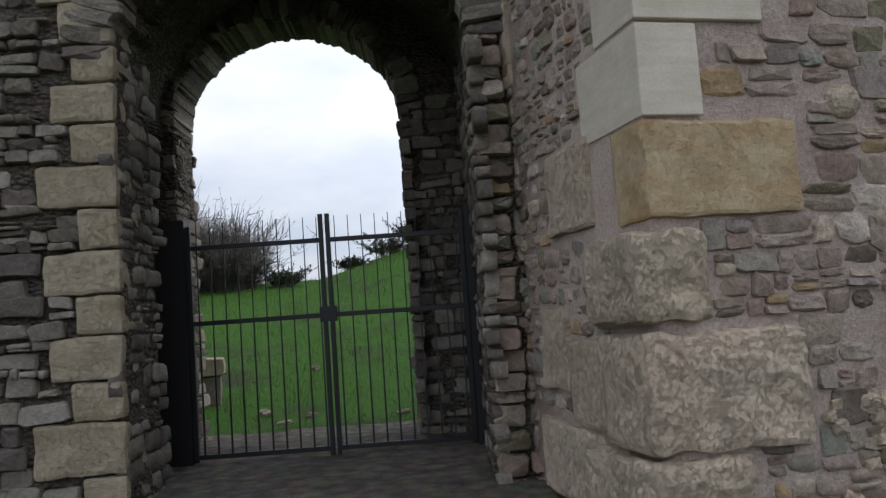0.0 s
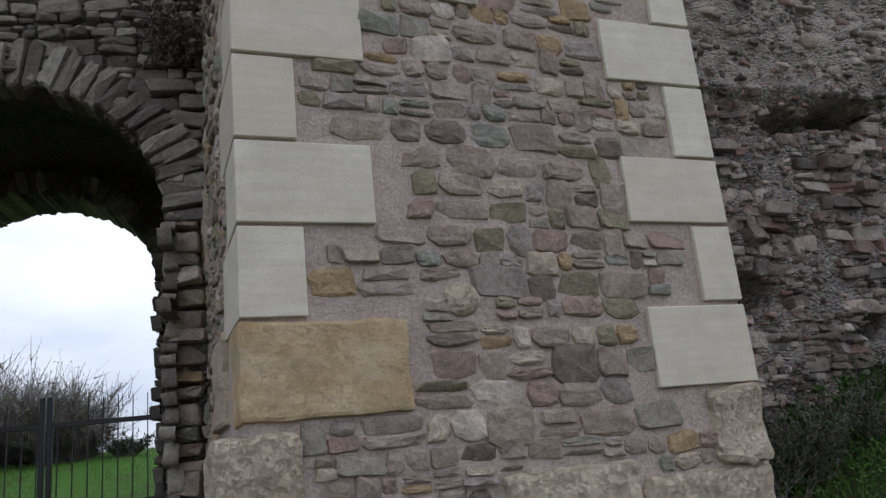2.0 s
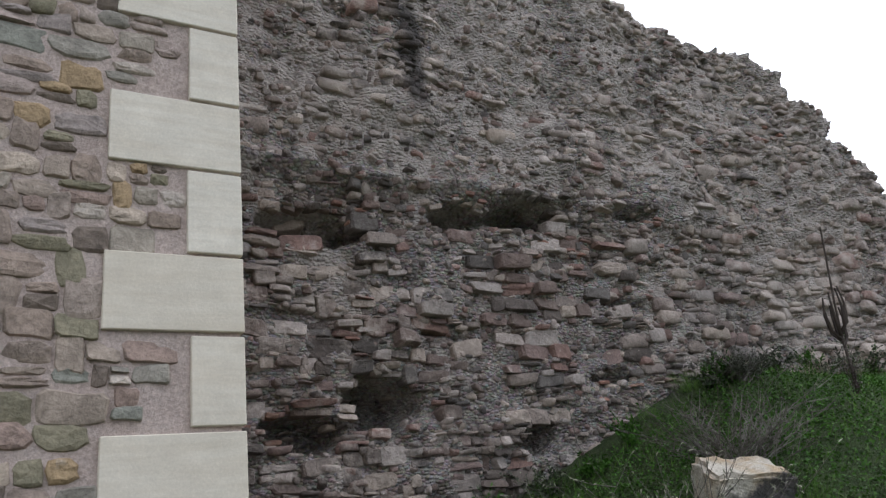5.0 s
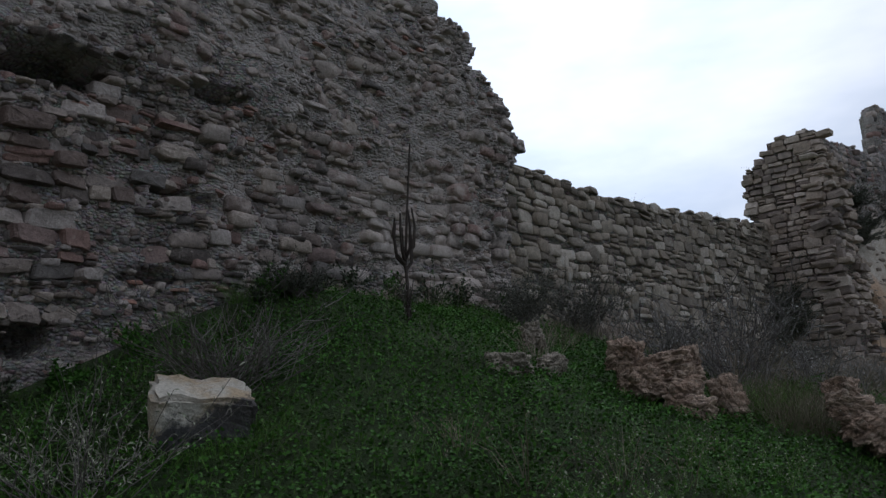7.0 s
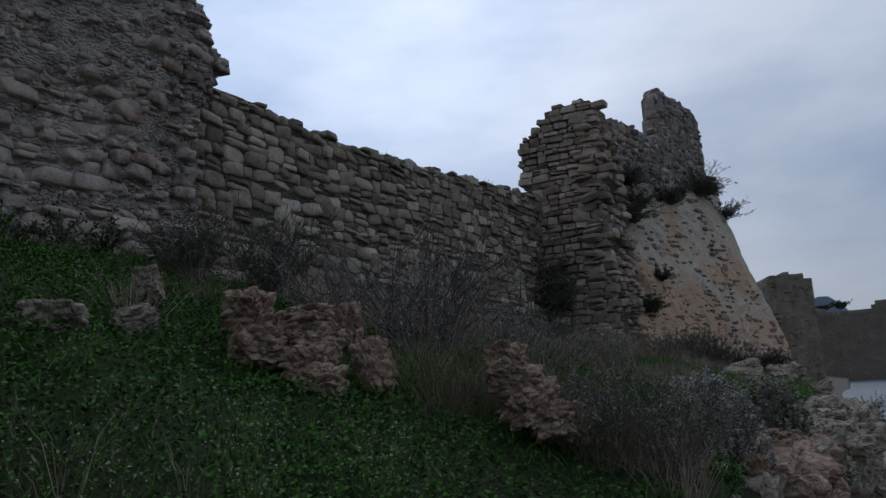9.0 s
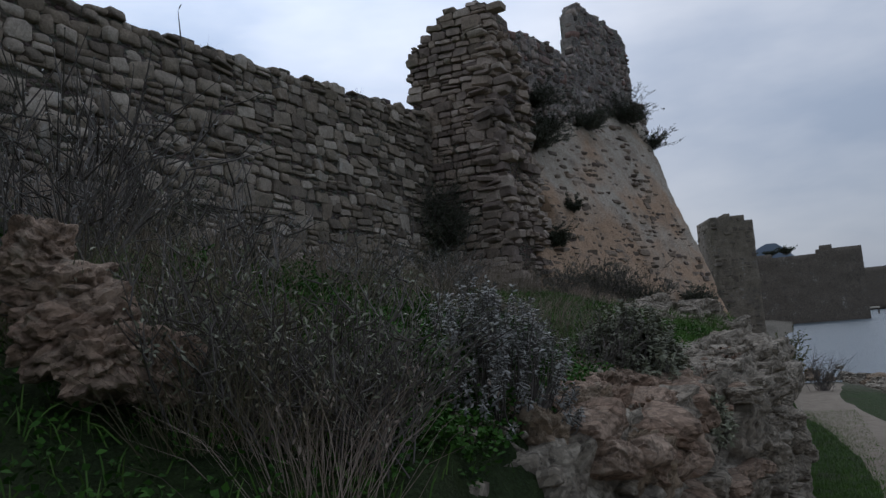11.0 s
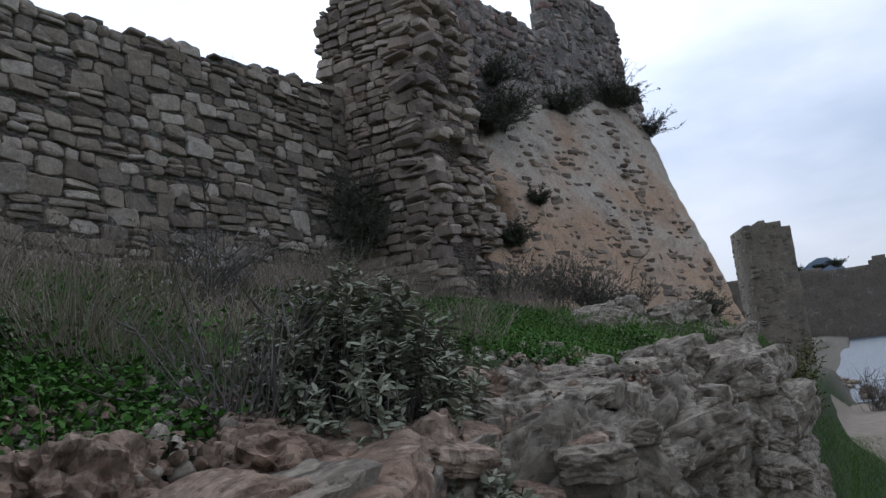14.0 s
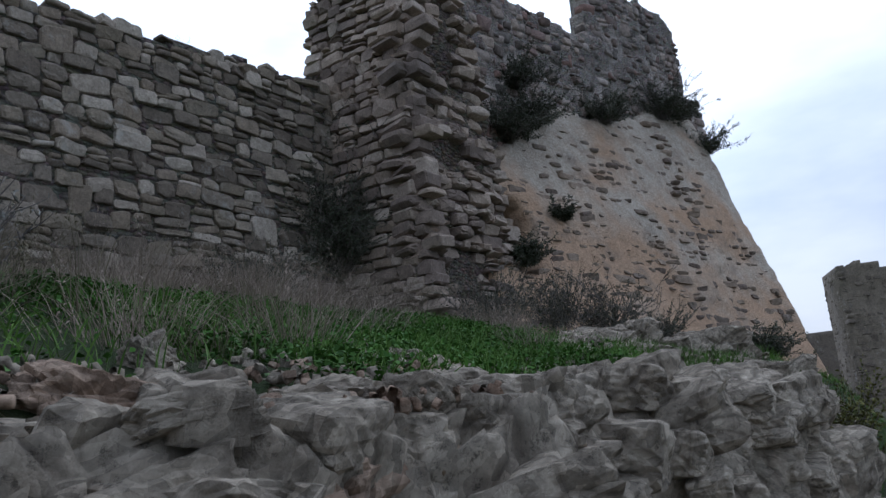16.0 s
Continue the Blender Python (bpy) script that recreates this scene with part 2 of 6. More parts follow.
m = Mat("black_painted_iron", 0.45, 0.5)
BLACK_IRON = m.finish(m.mix(m.ramp(m.noise(60), (0.6, grey(0)), (0.75, grey(0.6))), (0.012, 0.012, 0.014), (0.05, 0.03, 0.02)), m.noise(120), 0.15, 0.004)


# ---- small builders ----
def ob_from(name, verts, faces, material, parent=None, smooth=False):
    me = bpy.data.meshes.new(name)
    me.from_pydata([tuple(v) for v in verts], [], faces)
    me.materials.append(material)
    if smooth:
        me.shade_smooth()
    ob = new(name, me)
    if parent:
        ob.parent = parent
    return ob


def fast_mesh(name, verts, loops, size, material, parent=None, smooth=False):
    """A mesh of many polygons that all have the same number of corners."""
    me = bpy.data.meshes.new(name)
    verts, loops = np.asarray(verts, np.float32).reshape(-1, 3), np.asarray(loops, np.int32).ravel()
    me.vertices.add(len(verts))
    me.vertices.foreach_set("co", verts.ravel())
    me.loops.add(len(loops))
    me.loops.foreach_set("vertex_index", loops)
    n = len(loops) // size
    me.polygons.add(n)
    me.polygons.foreach_set("loop_start", np.arange(n, dtype=np.int32) * size)
    me.update(calc_edges=True)
    me.validate()
    me.materials.append(material)
    if smooth:
        me.shade_smooth()
    ob = new(name, me)
    if parent:
        ob.parent = parent
    return ob


def part(name, bm, material, parent, label=""):
    me = bpy.data.meshes.new(name)
    bm.to_mesh(me)
    bm.free()
    me.materials.append(material)
    ob = new(name, me)
    ob.parent = parent
    if label:
        ob["label"] = label
    return ob


def stone_shape(rng):
    """One irregular block, 1 x 1 x 1: x along the wall, y into it (front at -0.5), z up. Triangles."""
    ring = []
    for cx, cz in ((-0.5, -0.5), (0.5, -0.5), (0.5, 0.5), (-0.5, 0.5)):
        cx, cz = cx + rng.uniform(-0.05, 0.05), cz + rng.uniform(-0.09, 0.09)
        a, b = rng.uniform(0.04, 0.15), rng.uniform(0.06, 0.24)
        pa, pb = (cx - math.copysign(a, cx), cz), (cx, cz - math.copysign(b, cz))
        ring += [pb, pa] if cx * cz > 0 else [pa, pb]
        if cx < 0 and cz < 0 or cx > 0 and cz > 0:
            ring.append((rng.uniform(-0.12, 0.12), cz + rng.uniform(-0.05, 0.05)))
    ring = np.array(ring)
    n = len(ring)
    inner = ring * (0.91 + rng.uniform(-0.05, 0.03, (n, 1)))
    tx, tz = rng.normal(0, 0.1), rng.normal(0, 0.12)
    y0 = -0.39 + tx * ring[:, 0] + tz * 0.8 * ring[:, 1] + rng.uniform(-0.03, 0.03, n)
    y1 = -0.5 + tx * inner[:, 0] + tz * inner[:, 1] + rng.uniform(-0.02, 0.05, n)
    v = [(x, 0.5, z) for x, z in ring] + [(x, y, z) for (x, z), y in zip(ring, y0)] + [(x, y, z) for (x, z), y in zip(inner, y1)]
    v.append((rng.uniform(-0.2, 0.2), -0.5 + rng.uniform(-0.09, 0.04), rng.uniform(-0.15, 0.15)))
    f = []
    for i in range(n):
        j = (i + 1) % n
        for k in (0, n):
            f += [(k + i, k + j, k + n + j), (k + i, k + n + j, k + n + i)]
        f.append((2 * n + i, 2 * n + j, 3 * n))
    return np.array(v), np.array(f)


def cobble_shape(rng):
    """One field stone bedded in mortar, 1 x 1 x 1: an uneven rounded outline with a gently domed, chipped face. Triangles."""
    n = 11
    a = (np.arange(n) + rng.uniform(-0.3, 0.3, n)) * 2 * math.pi / n + rng.uniform(0, 1)
    e = rng.uniform(3.5, 9.0)
    r = 0.5 / (np.abs(np.cos(a)) ** e + np.abs(np.sin(a)) ** e) ** (1 / e) * rng.uniform(0.92, 1.09, n)
    ring = np.stack([r * np.cos(a) + rng.normal(0, 0.06) * np.sin(a), r * np.sin(a)], 1)
    mid, inner = ring * rng.uniform(0.88, 0.96, (n, 1)), ring * rng.uniform(0.55, 0.75, (n, 1))
    tx, tz = rng.normal(0, 0.08), rng.normal(0, 0.08)
    v = [(x, 0.5, z) for x, z in ring] + [(x, -0.28 + rng.uniform(-0.03, 0.03), z) for x, z in ring]
    v += [(x, -0.42 + tx * x + tz * z + rng.uniform(-0.03, 0.03), z) for x, z in mid]
    v += [(x, -0.49 + tx * x + tz * z + rng.uniform(-0.05, 0.04), z) for x, z in inner]
    v.append((rng.uniform(-0.1, 0.1), -0.5 + rng.uniform(-0.05, 0.05), rng.uniform(-0.1, 0.1)))
    f = []
    for i in range(n):
        j = (i + 1) % n
        for k in (0, n, 2 * n):
            f += [(k + i, k + j, k + n + j), (k + i, k + n + j, k + n + i)]
        f.append((3 * n + i, 3 * n + j, 4 * n))
    return np.array(v), np.array(f)


RNG = np.random.default_rng(7)
SHAPES = [stone_shape(RNG) for _ in range(28)]
SHAPES += [cobble_shape(RNG) for _ in range(28)]
ANGULAR, ROUNDED, MIXED = (0, 28), (28, 56), (0, 56)
SHAPE_MESH = {}


def shape_mesh(k, material):
    if (k, material.name) not in SHAPE_MESH:
        me = bpy.data.meshes.new("stone")
        me.from_pydata([tuple(p) for p in SHAPES[k][0]], [], [tuple(int(i) for i in t) for t in SHAPES[k][1]])
        me.materials.append(material)
        SHAPE_MESH[k, material.name] = me
    return SHAPE_MESH[k, material.name]


def courses(rng, length, height, low, high, wide, wave=0.03, split=0.15, big=0.05):
    """Rough courses of rubble: centre, width and height of each stone on a face."""
    out, z = [], 0.0
    while z < height:
        h = rng.uniform(low, high)
        x = -rng.uniform(0, 0.2)
        ph = rng.uniform(0, 6)
        while x < length:
            w = h * rng.uniform(*wide)
            dz = wave * math.sin(x * 1.7 + ph * 0.3) + wave * 0.5 * math.sin(x * 4.1 + ph)
            if rng.random() < split:
                k = rng.uniform(0.4, 0.6)
                out += [(x + w / 2, z + h * k / 2 + dz, w, h * k), (x + w / 2, z + h * (k + (1 - k) / 2) + dz, w * rng.uniform(0.8, 1), h * (1 - k))]
            else:
                g = 1.0 + (rng.uniform(0.25, 0.6) if rng.random() < big else rng.uniform(-0.12, 0.06))
                out.append((x + w / 2, z + h / 2 + dz, w, h * g))
            x += w
        z += h
    return out


def lay(parent, place, stones, material, rng, depth=0.14, proud=(0.0, 0.05), gap=0.012, near=None, limit=300, name="stone", tilt=4.0, sink=None, shapes=ANGULAR):
    """Lay stones on a face. place: the matrix of the face (x along, y into the wall, z up). The nearest are parts, the rest one part."""
    singles, rest = [], []
    for st in stones:
        (singles if near and near(st[0], st[1]) else rest).append(st)
    if len(singles) > limit:
        singles.sort(key=lambda q: -q[2] * q[3])
        rest += singles[limit:]
        singles = singles[:limit]
    V, F, base = [], [], 0
    for who, group in enumerate((singles, rest)):
        for x, z, w, h in group:
            k = int(rng.integers(*shapes))
            p = rng.uniform(*proud)
            d = sink(x, z) if sink else 0.0
            flip = -1 if rng.random() < 0.5 else 1
            rot = Euler((radians(rng.normal(0, tilt)), radians(rng.normal(0, tilt * 0.7)), radians(rng.normal(0, tilt)))).to_matrix()
            sx, sy, sz = max(w - gap, 0.02), depth, max(h - gap, 0.015)
            pos = (x, depth / 2 - p + d, z)
            if who == 0:
                o = new(name, shape_mesh(k, material))
                o.parent = parent
                o.matrix_local = parent.matrix_world.inverted() @ place @ Matrix.Translation(pos) @ rot.to_4x4() @ Matrix.Diagonal((sx, sy, sz, 1))
            else:
                v = SHAPES[k][0] * (sx, sy, sz)
                v = v @ np.array(rot).T + pos
                V.append(v)
                F.append(SHAPES[k][1] + base)
                base += len(v)
    if V:
        V = np.concatenate(V)
        M = np.array(parent.matrix_world.inverted() @ place)
        V = V @ M[:3, :3].T + M[:3, 3]
        o = fast_mesh("rubble_stones", V, np.concatenate(F), 3, material, parent)
        tagged(o, kind="stuff")


def sheet(name, place, length, height, cell, material, thick, inside=None, push=None, parent=None, warp=None):
    """A wall body: a front of small cells that may be pushed in or out, with a ragged outline, a plain back and closed edges."""
    nx, nz = max(1, round(length / cell)), max(1, round(height / cell))
    xs, zs = np.linspace(0, length, nx + 1), np.linspace(0, height, nz + 1)
    front = np.array([[(x + (warp(x, z) if warp else 0.0), push(x, z) if push else 0.0, z) for z in zs] for x in xs])
    back = np.array([[(front[i, j][0], max(thick, front[i, j][1] + 0.1), z) for j, z in enumerate(zs)] for i, x in enumerate(xs)])
    n = (nx + 1) * (nz + 1)
    ok = np.array([[inside(x, z) if inside else True for z in (zs[:-1] + zs[1:]) / 2] for x in (xs[:-1] + xs[1:]) / 2])
    idx = lambda i, j: i * (nz + 1) + j
    faces = []
    for i in range(nx):
        for j in range(nz):
            if not ok[i, j]:
                continue
            a, b, c, d = idx(i, j), idx(i + 1, j), idx(i + 1, j + 1), idx(i, j + 1)
            faces += [(a, b, c, d), (n + d, n + c, n + b, n + a)]
            if i == 0 or not ok[i - 1, j]:
                faces.append((a, d, n + d, n + a))
            if i == nx - 1 or not ok[i + 1, j]:
                faces.append((b, n + b, n + c, c))
            if j == 0 or not ok[i, j - 1]:
                faces.append((a, n + a, n + b, b))
            if j == nz - 1 or not ok[i, j + 1]:
                faces.append((d, c, n + c, n + d))
    v = np.concatenate([front.reshape(-1, 3), back.reshape(-1, 3)])
    M = np.array(place)
    v = v @ M[:3, :3].T + M[:3, 3]
    ob = fast_mesh(name, v, faces, 4, material, parent)
    bm = bmesh.new()
    bm.from_mesh(ob.data)
    bmesh.ops.delete(bm, geom=[q for q in bm.verts if not q.link_faces], context="VERTS")
    bm.to_mesh(ob.data)
    bm.free()
    return ob


def n3(x, y, z, s=1.0):
    return noise.noise((x * s, y * s, z * s))


def turb(x, y, z, s=1.0, k=4):
    return noise.fractal((x * s, y * s, z * s), 1.0, 2.0, k)


def lerp_table(x, table):
    xs, vs = zip(*table)
    return float(np.interp(x, xs, vs))


def ease(a, b, x):
    k = min(1.0, max(0.0, (x - a) / (b - a)))
    return k * k * (3 - 2 * k)


# ---- the ground: a footpath under a bank that climbs to the walls; beyond, the shore ----
PATH_Z = [(-40, 0.0), (0, 0.0), (4, 0.2), (7.5, 0.1), (11, -0.25), (16, -0.62), (20, -1.1), (27, -2.0), (44, -2.4), (58, -2.9), (75, -4.5), (400, -6)]
BANK_Z = [(-40, 0.1), (0, 0.12), (4, 0.35), (6, 0.75), (9, 0.85), (13, 0.95), (19, 1.08), (24, 1.28), (30, 1.0), (36, 0.0), (44, -0.9), (60, -1.3), (90, -2.6), (400, -2.9)]
SHORE_Y = [(30, -14), (45, -9), (53, -7.0), (65, -4.6), (72, -3.0), (80, -1.2), (88, 0.1), (96, 0.8), (109, 0.6), (122, 0.6), (134, 0.8), (150, 1.0), (167, 0.6), (200, -8), (250, -22), (280, -25), (386, -52), (600, -140), (5000, -3000)]
FOOT_Z = [(-40, 0.26), (2, 0.27), (4.6, 0.7), (7, 1.75), (8.8, 2.5), (10, 3.0), (13, 2.95), (17, 2.6), (22, 2.5), (30, 2.2), (38, 1.8), (60, 1.0), (75, 0.2), (95, -1.5), (400, -2.4)]


def ground_z(x, y):
    p, b, f = lerp_table(x, PATH_Z), lerp_table(x, BANK_Z), lerp_table(x, FOOT_Z)
    lo = lerp_table(x, [(4, 0.2), (9, -0.55), (13, -0.95), (20, -1.15), (30, -1.3)])
    hi = lerp_table(x, [(4, 1.6), (9, 0.25), (13, -0.35), (20, -0.45), (30, -0.2)])
    k = ease(lo, hi, y)
    up = b + (f - b) * min(1.0, max(0.0, (y - hi) / (4.7 - hi)))
    z = p + (up - p) * k
    if y < -3:
        z -= min(3.0, (-3 - y) * (0.06 if x < 30 else 0.13))
    if x < 30:
        z += 0.05 * turb(x, y, 0, 0.9) + 0.02 * turb(x, y, 3, 3.0)
    if y > 5.5 and x < 30:
        z = 0.3 + min(16.5, max(0.0, y - 9.5)) * 0.155 - 0.05 * min(100.0, max(0.0, y - 27)) + min(1.5, max(0.0, x - 2.3) * 0.3) * ease(10, 22, y) + 0.1 * turb(x, y, 1, 0.3) * min(1, max(0, y - 9))
    if x > 30:
        z = max(-6.5, min(z, -3.45 + 0.12 * (y - lerp_table(x, SHORE_Y)) + 0.95 * max(0.0, y - lerp_table(x, SHORE_Y) - 2.2)))
    return z


def ground_material():
    m = Mat("grassy_soil", 0.95, 0.2)
    fine, mid, big = m.noise(60, 5, 0.7), m.noise(6, 5, 0.65), m.noise(0.8, 4, 0.6)
    col = m.mix(m.ramp(mid, (0.35, grey(0)), (0.62, grey(1))), (0.030, 0.050, 0.014), (0.05, 0.075, 0.022))
    north = m.n("ShaderNodeMapRange", Value=m.n("ShaderNodeSeparateXYZ", Vector=m.geo.outputs["Position"]).outputs["Y"])
    north.inputs["From Min"].default_value, north.inputs["From Max"].default_value = 8.3, 9.6
    col = m.mix(north.outputs[0], col, m.mix(mid, (0.035, 0.10, 0.010), (0.07, 0.185, 0.018)))
    col = m.mix(m.ramp(big, (0.52, grey(0)), (0.7, grey(0.8))), col, (0.055, 0.050, 0.03))
    east = m.n("ShaderNodeSeparateXYZ", Vector=m.geo.outputs["Position"]).outputs["X"]
    shore = m.n("ShaderNodeMapRange", Value=m.math("ADD", east, m.math("MULTIPLY", mid, 10.0)))
    shore.inputs["From Min"].default_value, shore.inputs["From Max"].default_value = 54.0, 66.0
    col = m.mix(shore.outputs[0], col, m.mix(mid, (0.11, 0.098, 0.076), (0.18, 0.158, 0.125)))
    col = m.mix(1.0, col, m.ramp(fine, (0.3, grey(0.5)), (0.7, grey(1.4))), "MULTIPLY")
    return m.finish(col, m.math("ADD", fine, mid), 1.0, 0.05)


def sand_material(name, a, b):
    m = Mat(name, 0.95, 0.2)
    fine, mid = m.noise(45, 5, 0.7), m.noise(2.2, 5, 0.6)
    col = m.mix(m.ramp(mid, (0.35, grey(0)), (0.65, grey(1))), a, b)
    col = m.mix(1.0, col, m.ramp(fine, (0.3, grey(0.75)), (0.7, grey(1.2))), "MULTIPLY")
    return m.finish(col, fine, 0.6, 0.02)


GRASS_SOIL = ground_material()
SAND = sand_material("trodden_sand", (0.21, 0.172, 0.13), (0.27, 0.228, 0.178))
PAVING = mortar_material("worn_paving", (0.15, 0.135, 0.115), (0.24, 0.215, 0.185), (0.09, 0.08, 0.07), 1.0, 7)
FAR_STONE = stone_material("distant_castle_stone", [(0.20, 0.168, 0.128), (0.15, 0.125, 0.098), (0.18, 0.15, 0.115)], stain_at=0.6, pale_at=0.64, strength=1.0, scale=0.3)


def steps(*runs):
    return np.concatenate([np.arange(a, b, s) for a, b, s in runs])


gx = steps((-900, -100, 200), (-100, -20, 20), (-20, -5, 2.5), (-5, 32, 0.2), (32, 60, 2), (60, 170, 4), (170, 420, 12), (420, 4500, 600))
gy = steps((-3000, -300, 600), (-300, -40, 40), (-40, -8, 4), (-8, -4, 0.8), (-4, 6, 0.16), (6, 32, 1), (32, 100, 8), (100, 400, 60), (400, 4500, 700))
gv = np.array([(x, y, ground_z(x, y)) for x in gx for y in gy])
i, j = np.meshgrid(np.arange(len(gx) - 1), np.arange(len(gy) - 1), indexing="ij")
q = i * len(gy) + j
ground = fast_mesh("ground", gv, np.stack([q, q + len(gy), q + len(gy) + 1, q + 1], -1), 4, GRASS_SOIL, smooth=True)
tagged(ground, "grassy soil bank rising to the castle walls", "ground", kind="structure")

# the sandy footpath
PATH_Y = [(-30, -0.4), (4, -0.6), (8, -1.2), (16, -2.4), (24, -3.4), (28, -3.45), (34, -3.05), (40, -2.1), (46, -1.6), (58, -2.4)]
pv, pf = [], []
EDGE = np.linspace(-1.05, 1.0, 11)
for k, x in enumerate(np.arange(-8, 56, 0.2)):
    c = lerp_table(x, PATH_Y) * 0.5 + 0.25 * (lerp_table(x - 1.5, PATH_Y) + lerp_table(x + 1.5, PATH_Y))
    for e in EDGE:
        y = c + e * (1 + 0.1 * turb(x, e * 0.2, 0, 0.35, 2))
        pv.append((x, y, ground_z(x, y) + 0.05 - 0.045 * abs(e) ** 4))
    if k:
        pf += [(11 * k - 11 + a, 11 * k + a, 11 * k + a + 1, 11 * k - 10 + a) for a in range(10)]
tagged(ob_from("footpath", pv, pf, SAND, smooth=True), "trodden pale sandy footpath", "path", kind="structure")

# the sea
m = Mat("calm_sea_water", 0.3, 0.5)
SEA = m.finish((0.10, 0.13, 0.15), m.noise(1.3, 5, 0.65, stretch=(1, 2.0, 1)), 1.0, 0.35)
sv = [(-3000, -4000, -3.5), (4500, -4000, -3.5), (4500, 4000, -3.5), (-3000, 4000, -3.5)]
tagged(ob_from("water", sv, [(0, 1, 2, 3)], SEA), "calm grey sea bay", "water", kind="structure")


# ---- restored pier beside the gate ----
def block(name, x0, x1, y0, y1, z0, z1, material, parent, bevel=0.006, rough=0.0, seed=0, cuts=0, label="", place=None):
    """A cut or rough-hewn block with worn edges."""
    bm = bmesh.new()
    bmesh.ops.create_cube(bm, size=1.0)
    c, d = Vector(((x0 + x1) / 2, (y0 + y1) / 2, (z0 + z1) / 2)), Vector((x1 - x0, y1 - y0, z1 - z0))
    bmesh.ops.scale(bm, vec=d, verts=bm.verts)
    bmesh.ops.bevel(bm, geom=bm.edges[:], offset=bevel, segments=2 if bevel > 0.012 else 1, profile=0.6, affect="EDGES")
    if cuts:
        bmesh.ops.subdivide_edges(bm, edges=[e for e in bm.edges if e.calc_length() > 0.08], cuts=cuts, use_grid_fill=True)
    bmesh.ops.translate(bm, vec=c, verts=bm.verts)
    if rough:
        for v in bm.verts:
            o = noise.noise_vector((v.co + Vector((seed * 3.1, 0, 0))) * 5) * rough + noise.noise_vector((v.co + Vector((0, seed, 0))) * 14) * rough * 0.45
            v.co += o
    if place:
        bm.transform(place)
    return part(name, bm, material, parent, label)


def thing(name, label, category, kind="", group="", at=(0, 0, 0)):
    e = new(name)
    e.empty_display_size = 0.1
    e.location = at
    e.matrix_world = Matrix.Translation(at)
    return tagged(e, label, category, group, kind)


PX0, PX1, PY = 1.80, 4.68, 3.26
rng = np.random.default_rng(11)
pier = sheet("wall_pier", pose(PX0, PY, 0), PX1 - PX0, 8.0, 0.12, PIER_MORTAR, 2.1, push=lambda x, z: 0.008 * turb(x, 0, z, 6))
tagged(pier, "restored pier of field stones in pink mortar with cream quoins", "wall", kind="structure")
# quoins of the front: x from, x to, z from, z to, how far they run back along the side
LEFT_Q = [(1.79, 2.48, 2.81, 3.235, 0.42), (1.79, 2.11, 2.345, 2.79, 0.66), (1.79, 2.48, 3.725, 4.155, 0.42), (1.79, 2.10, 3.255, 3.705, 0.66)]
RIGHT_Q = [(4.02, 4.70, 1.89, 2.34, 0.4), (4.43, 4.70, 2.37, 2.82, 0.6), (4.01, 4.70, 2.845, 3.25, 0.4), (4.41, 4.70, 3.27, 3.74, 0.6), (4.01, 4.70, 3.76, 4.17, 0.4),
           (4.42, 4.70, 4.19, 4.66, 0.6), (4.03, 4.70, 4.68, 5.09, 0.4), (4.42, 4.70, 5.11, 5.6, 0.6), (4.02, 4.70, 5.62, 6.05, 0.4), (4.42, 4.70, 6.07, 6.5, 0.6)]
taken = []
for k, (a, b, c, d, back) in enumerate(LEFT_Q + RIGHT_Q):
    lft = a < 3
    block("quoin", a, b, PY - 0.03, PY + (back if lft else 0.4), c, d, NEW_QUOIN, pier, 0.005, 0.0015, k, 0, "smooth new cream limestone quoin")
    taken.append((a, b, c, d))
for k, (a, b, c, d, back, mt, lb) in enumerate([
        (1.78, 2.60, 1.865, 2.325, 0.3, YELLOW_QUOIN, "weathered yellow limestone quoin"), (1.66, 2.06, 1.38, 1.81, 0.5, ROUGH_BLOCK, "rough-hewn pinkish limestone quoin"),
        (1.68, 2.54, 0.79, 1.34, 0.45, ROUGH_BLOCK, "large pitted limestone quoin"), (1.62, 2.20, 0.22, 0.77, 0.6, ROUGH_BLOCK, "rough limestone footing block"),
        (1.79, 2.76, 4.58, 5.05, 0.5, ROUGH_BLOCK, "grey pitted limestone block"), (1.79, 2.18, 4.18, 4.56, 0.5, ROUGH_BLOCK, "grey pitted limestone block"), (2.22, 2.58, 4.32, 4.55, 0.2, ROUGH_BLOCK, "grey limestone block"),
        (1.79, 2.4, 5.08, 5.6, 0.5, ROUGH_BLOCK, "grey pitted limestone block"),
        (4.34, 4.68, 1.45, 1.875, 0.4, ROUGH_BLOCK, "pinkish rough limestone quoin"), (3.84, 4.66, 0.95, 1.435, 0.4, ROUGH_BLOCK, "pinkish rough limestone quoin"),
        (4.28, 4.67, 0.4, 0.94, 0.4, ROUGH_BLOCK, "rough limestone footing block"), (3.03, 3.81, 1.02, 1.53, 0.25, ROUGH_BLOCK, "large rough limestone block")]):
    r = 0.014 if mt is YELLOW_QUOIN else 0.034
    block("quoin", a, b, PY - (0.035 if mt is YELLOW_QUOIN else 0.05), PY + back, c, d, mt, pier, 0.022 if mt is YELLOW_QUOIN else 0.045, r, k + 40, 9, lb)
    taken.append((a, b, c, d))


def free_of(blocks, pad=0.0):
    return lambda x, z, w, h: all(x + w * 0.36 < a - pad or x - w * 0.36 > b + pad or z + h * 0.3 < c - pad or z - h * 0.3 > d + pad for a, b, c, d in blocks)


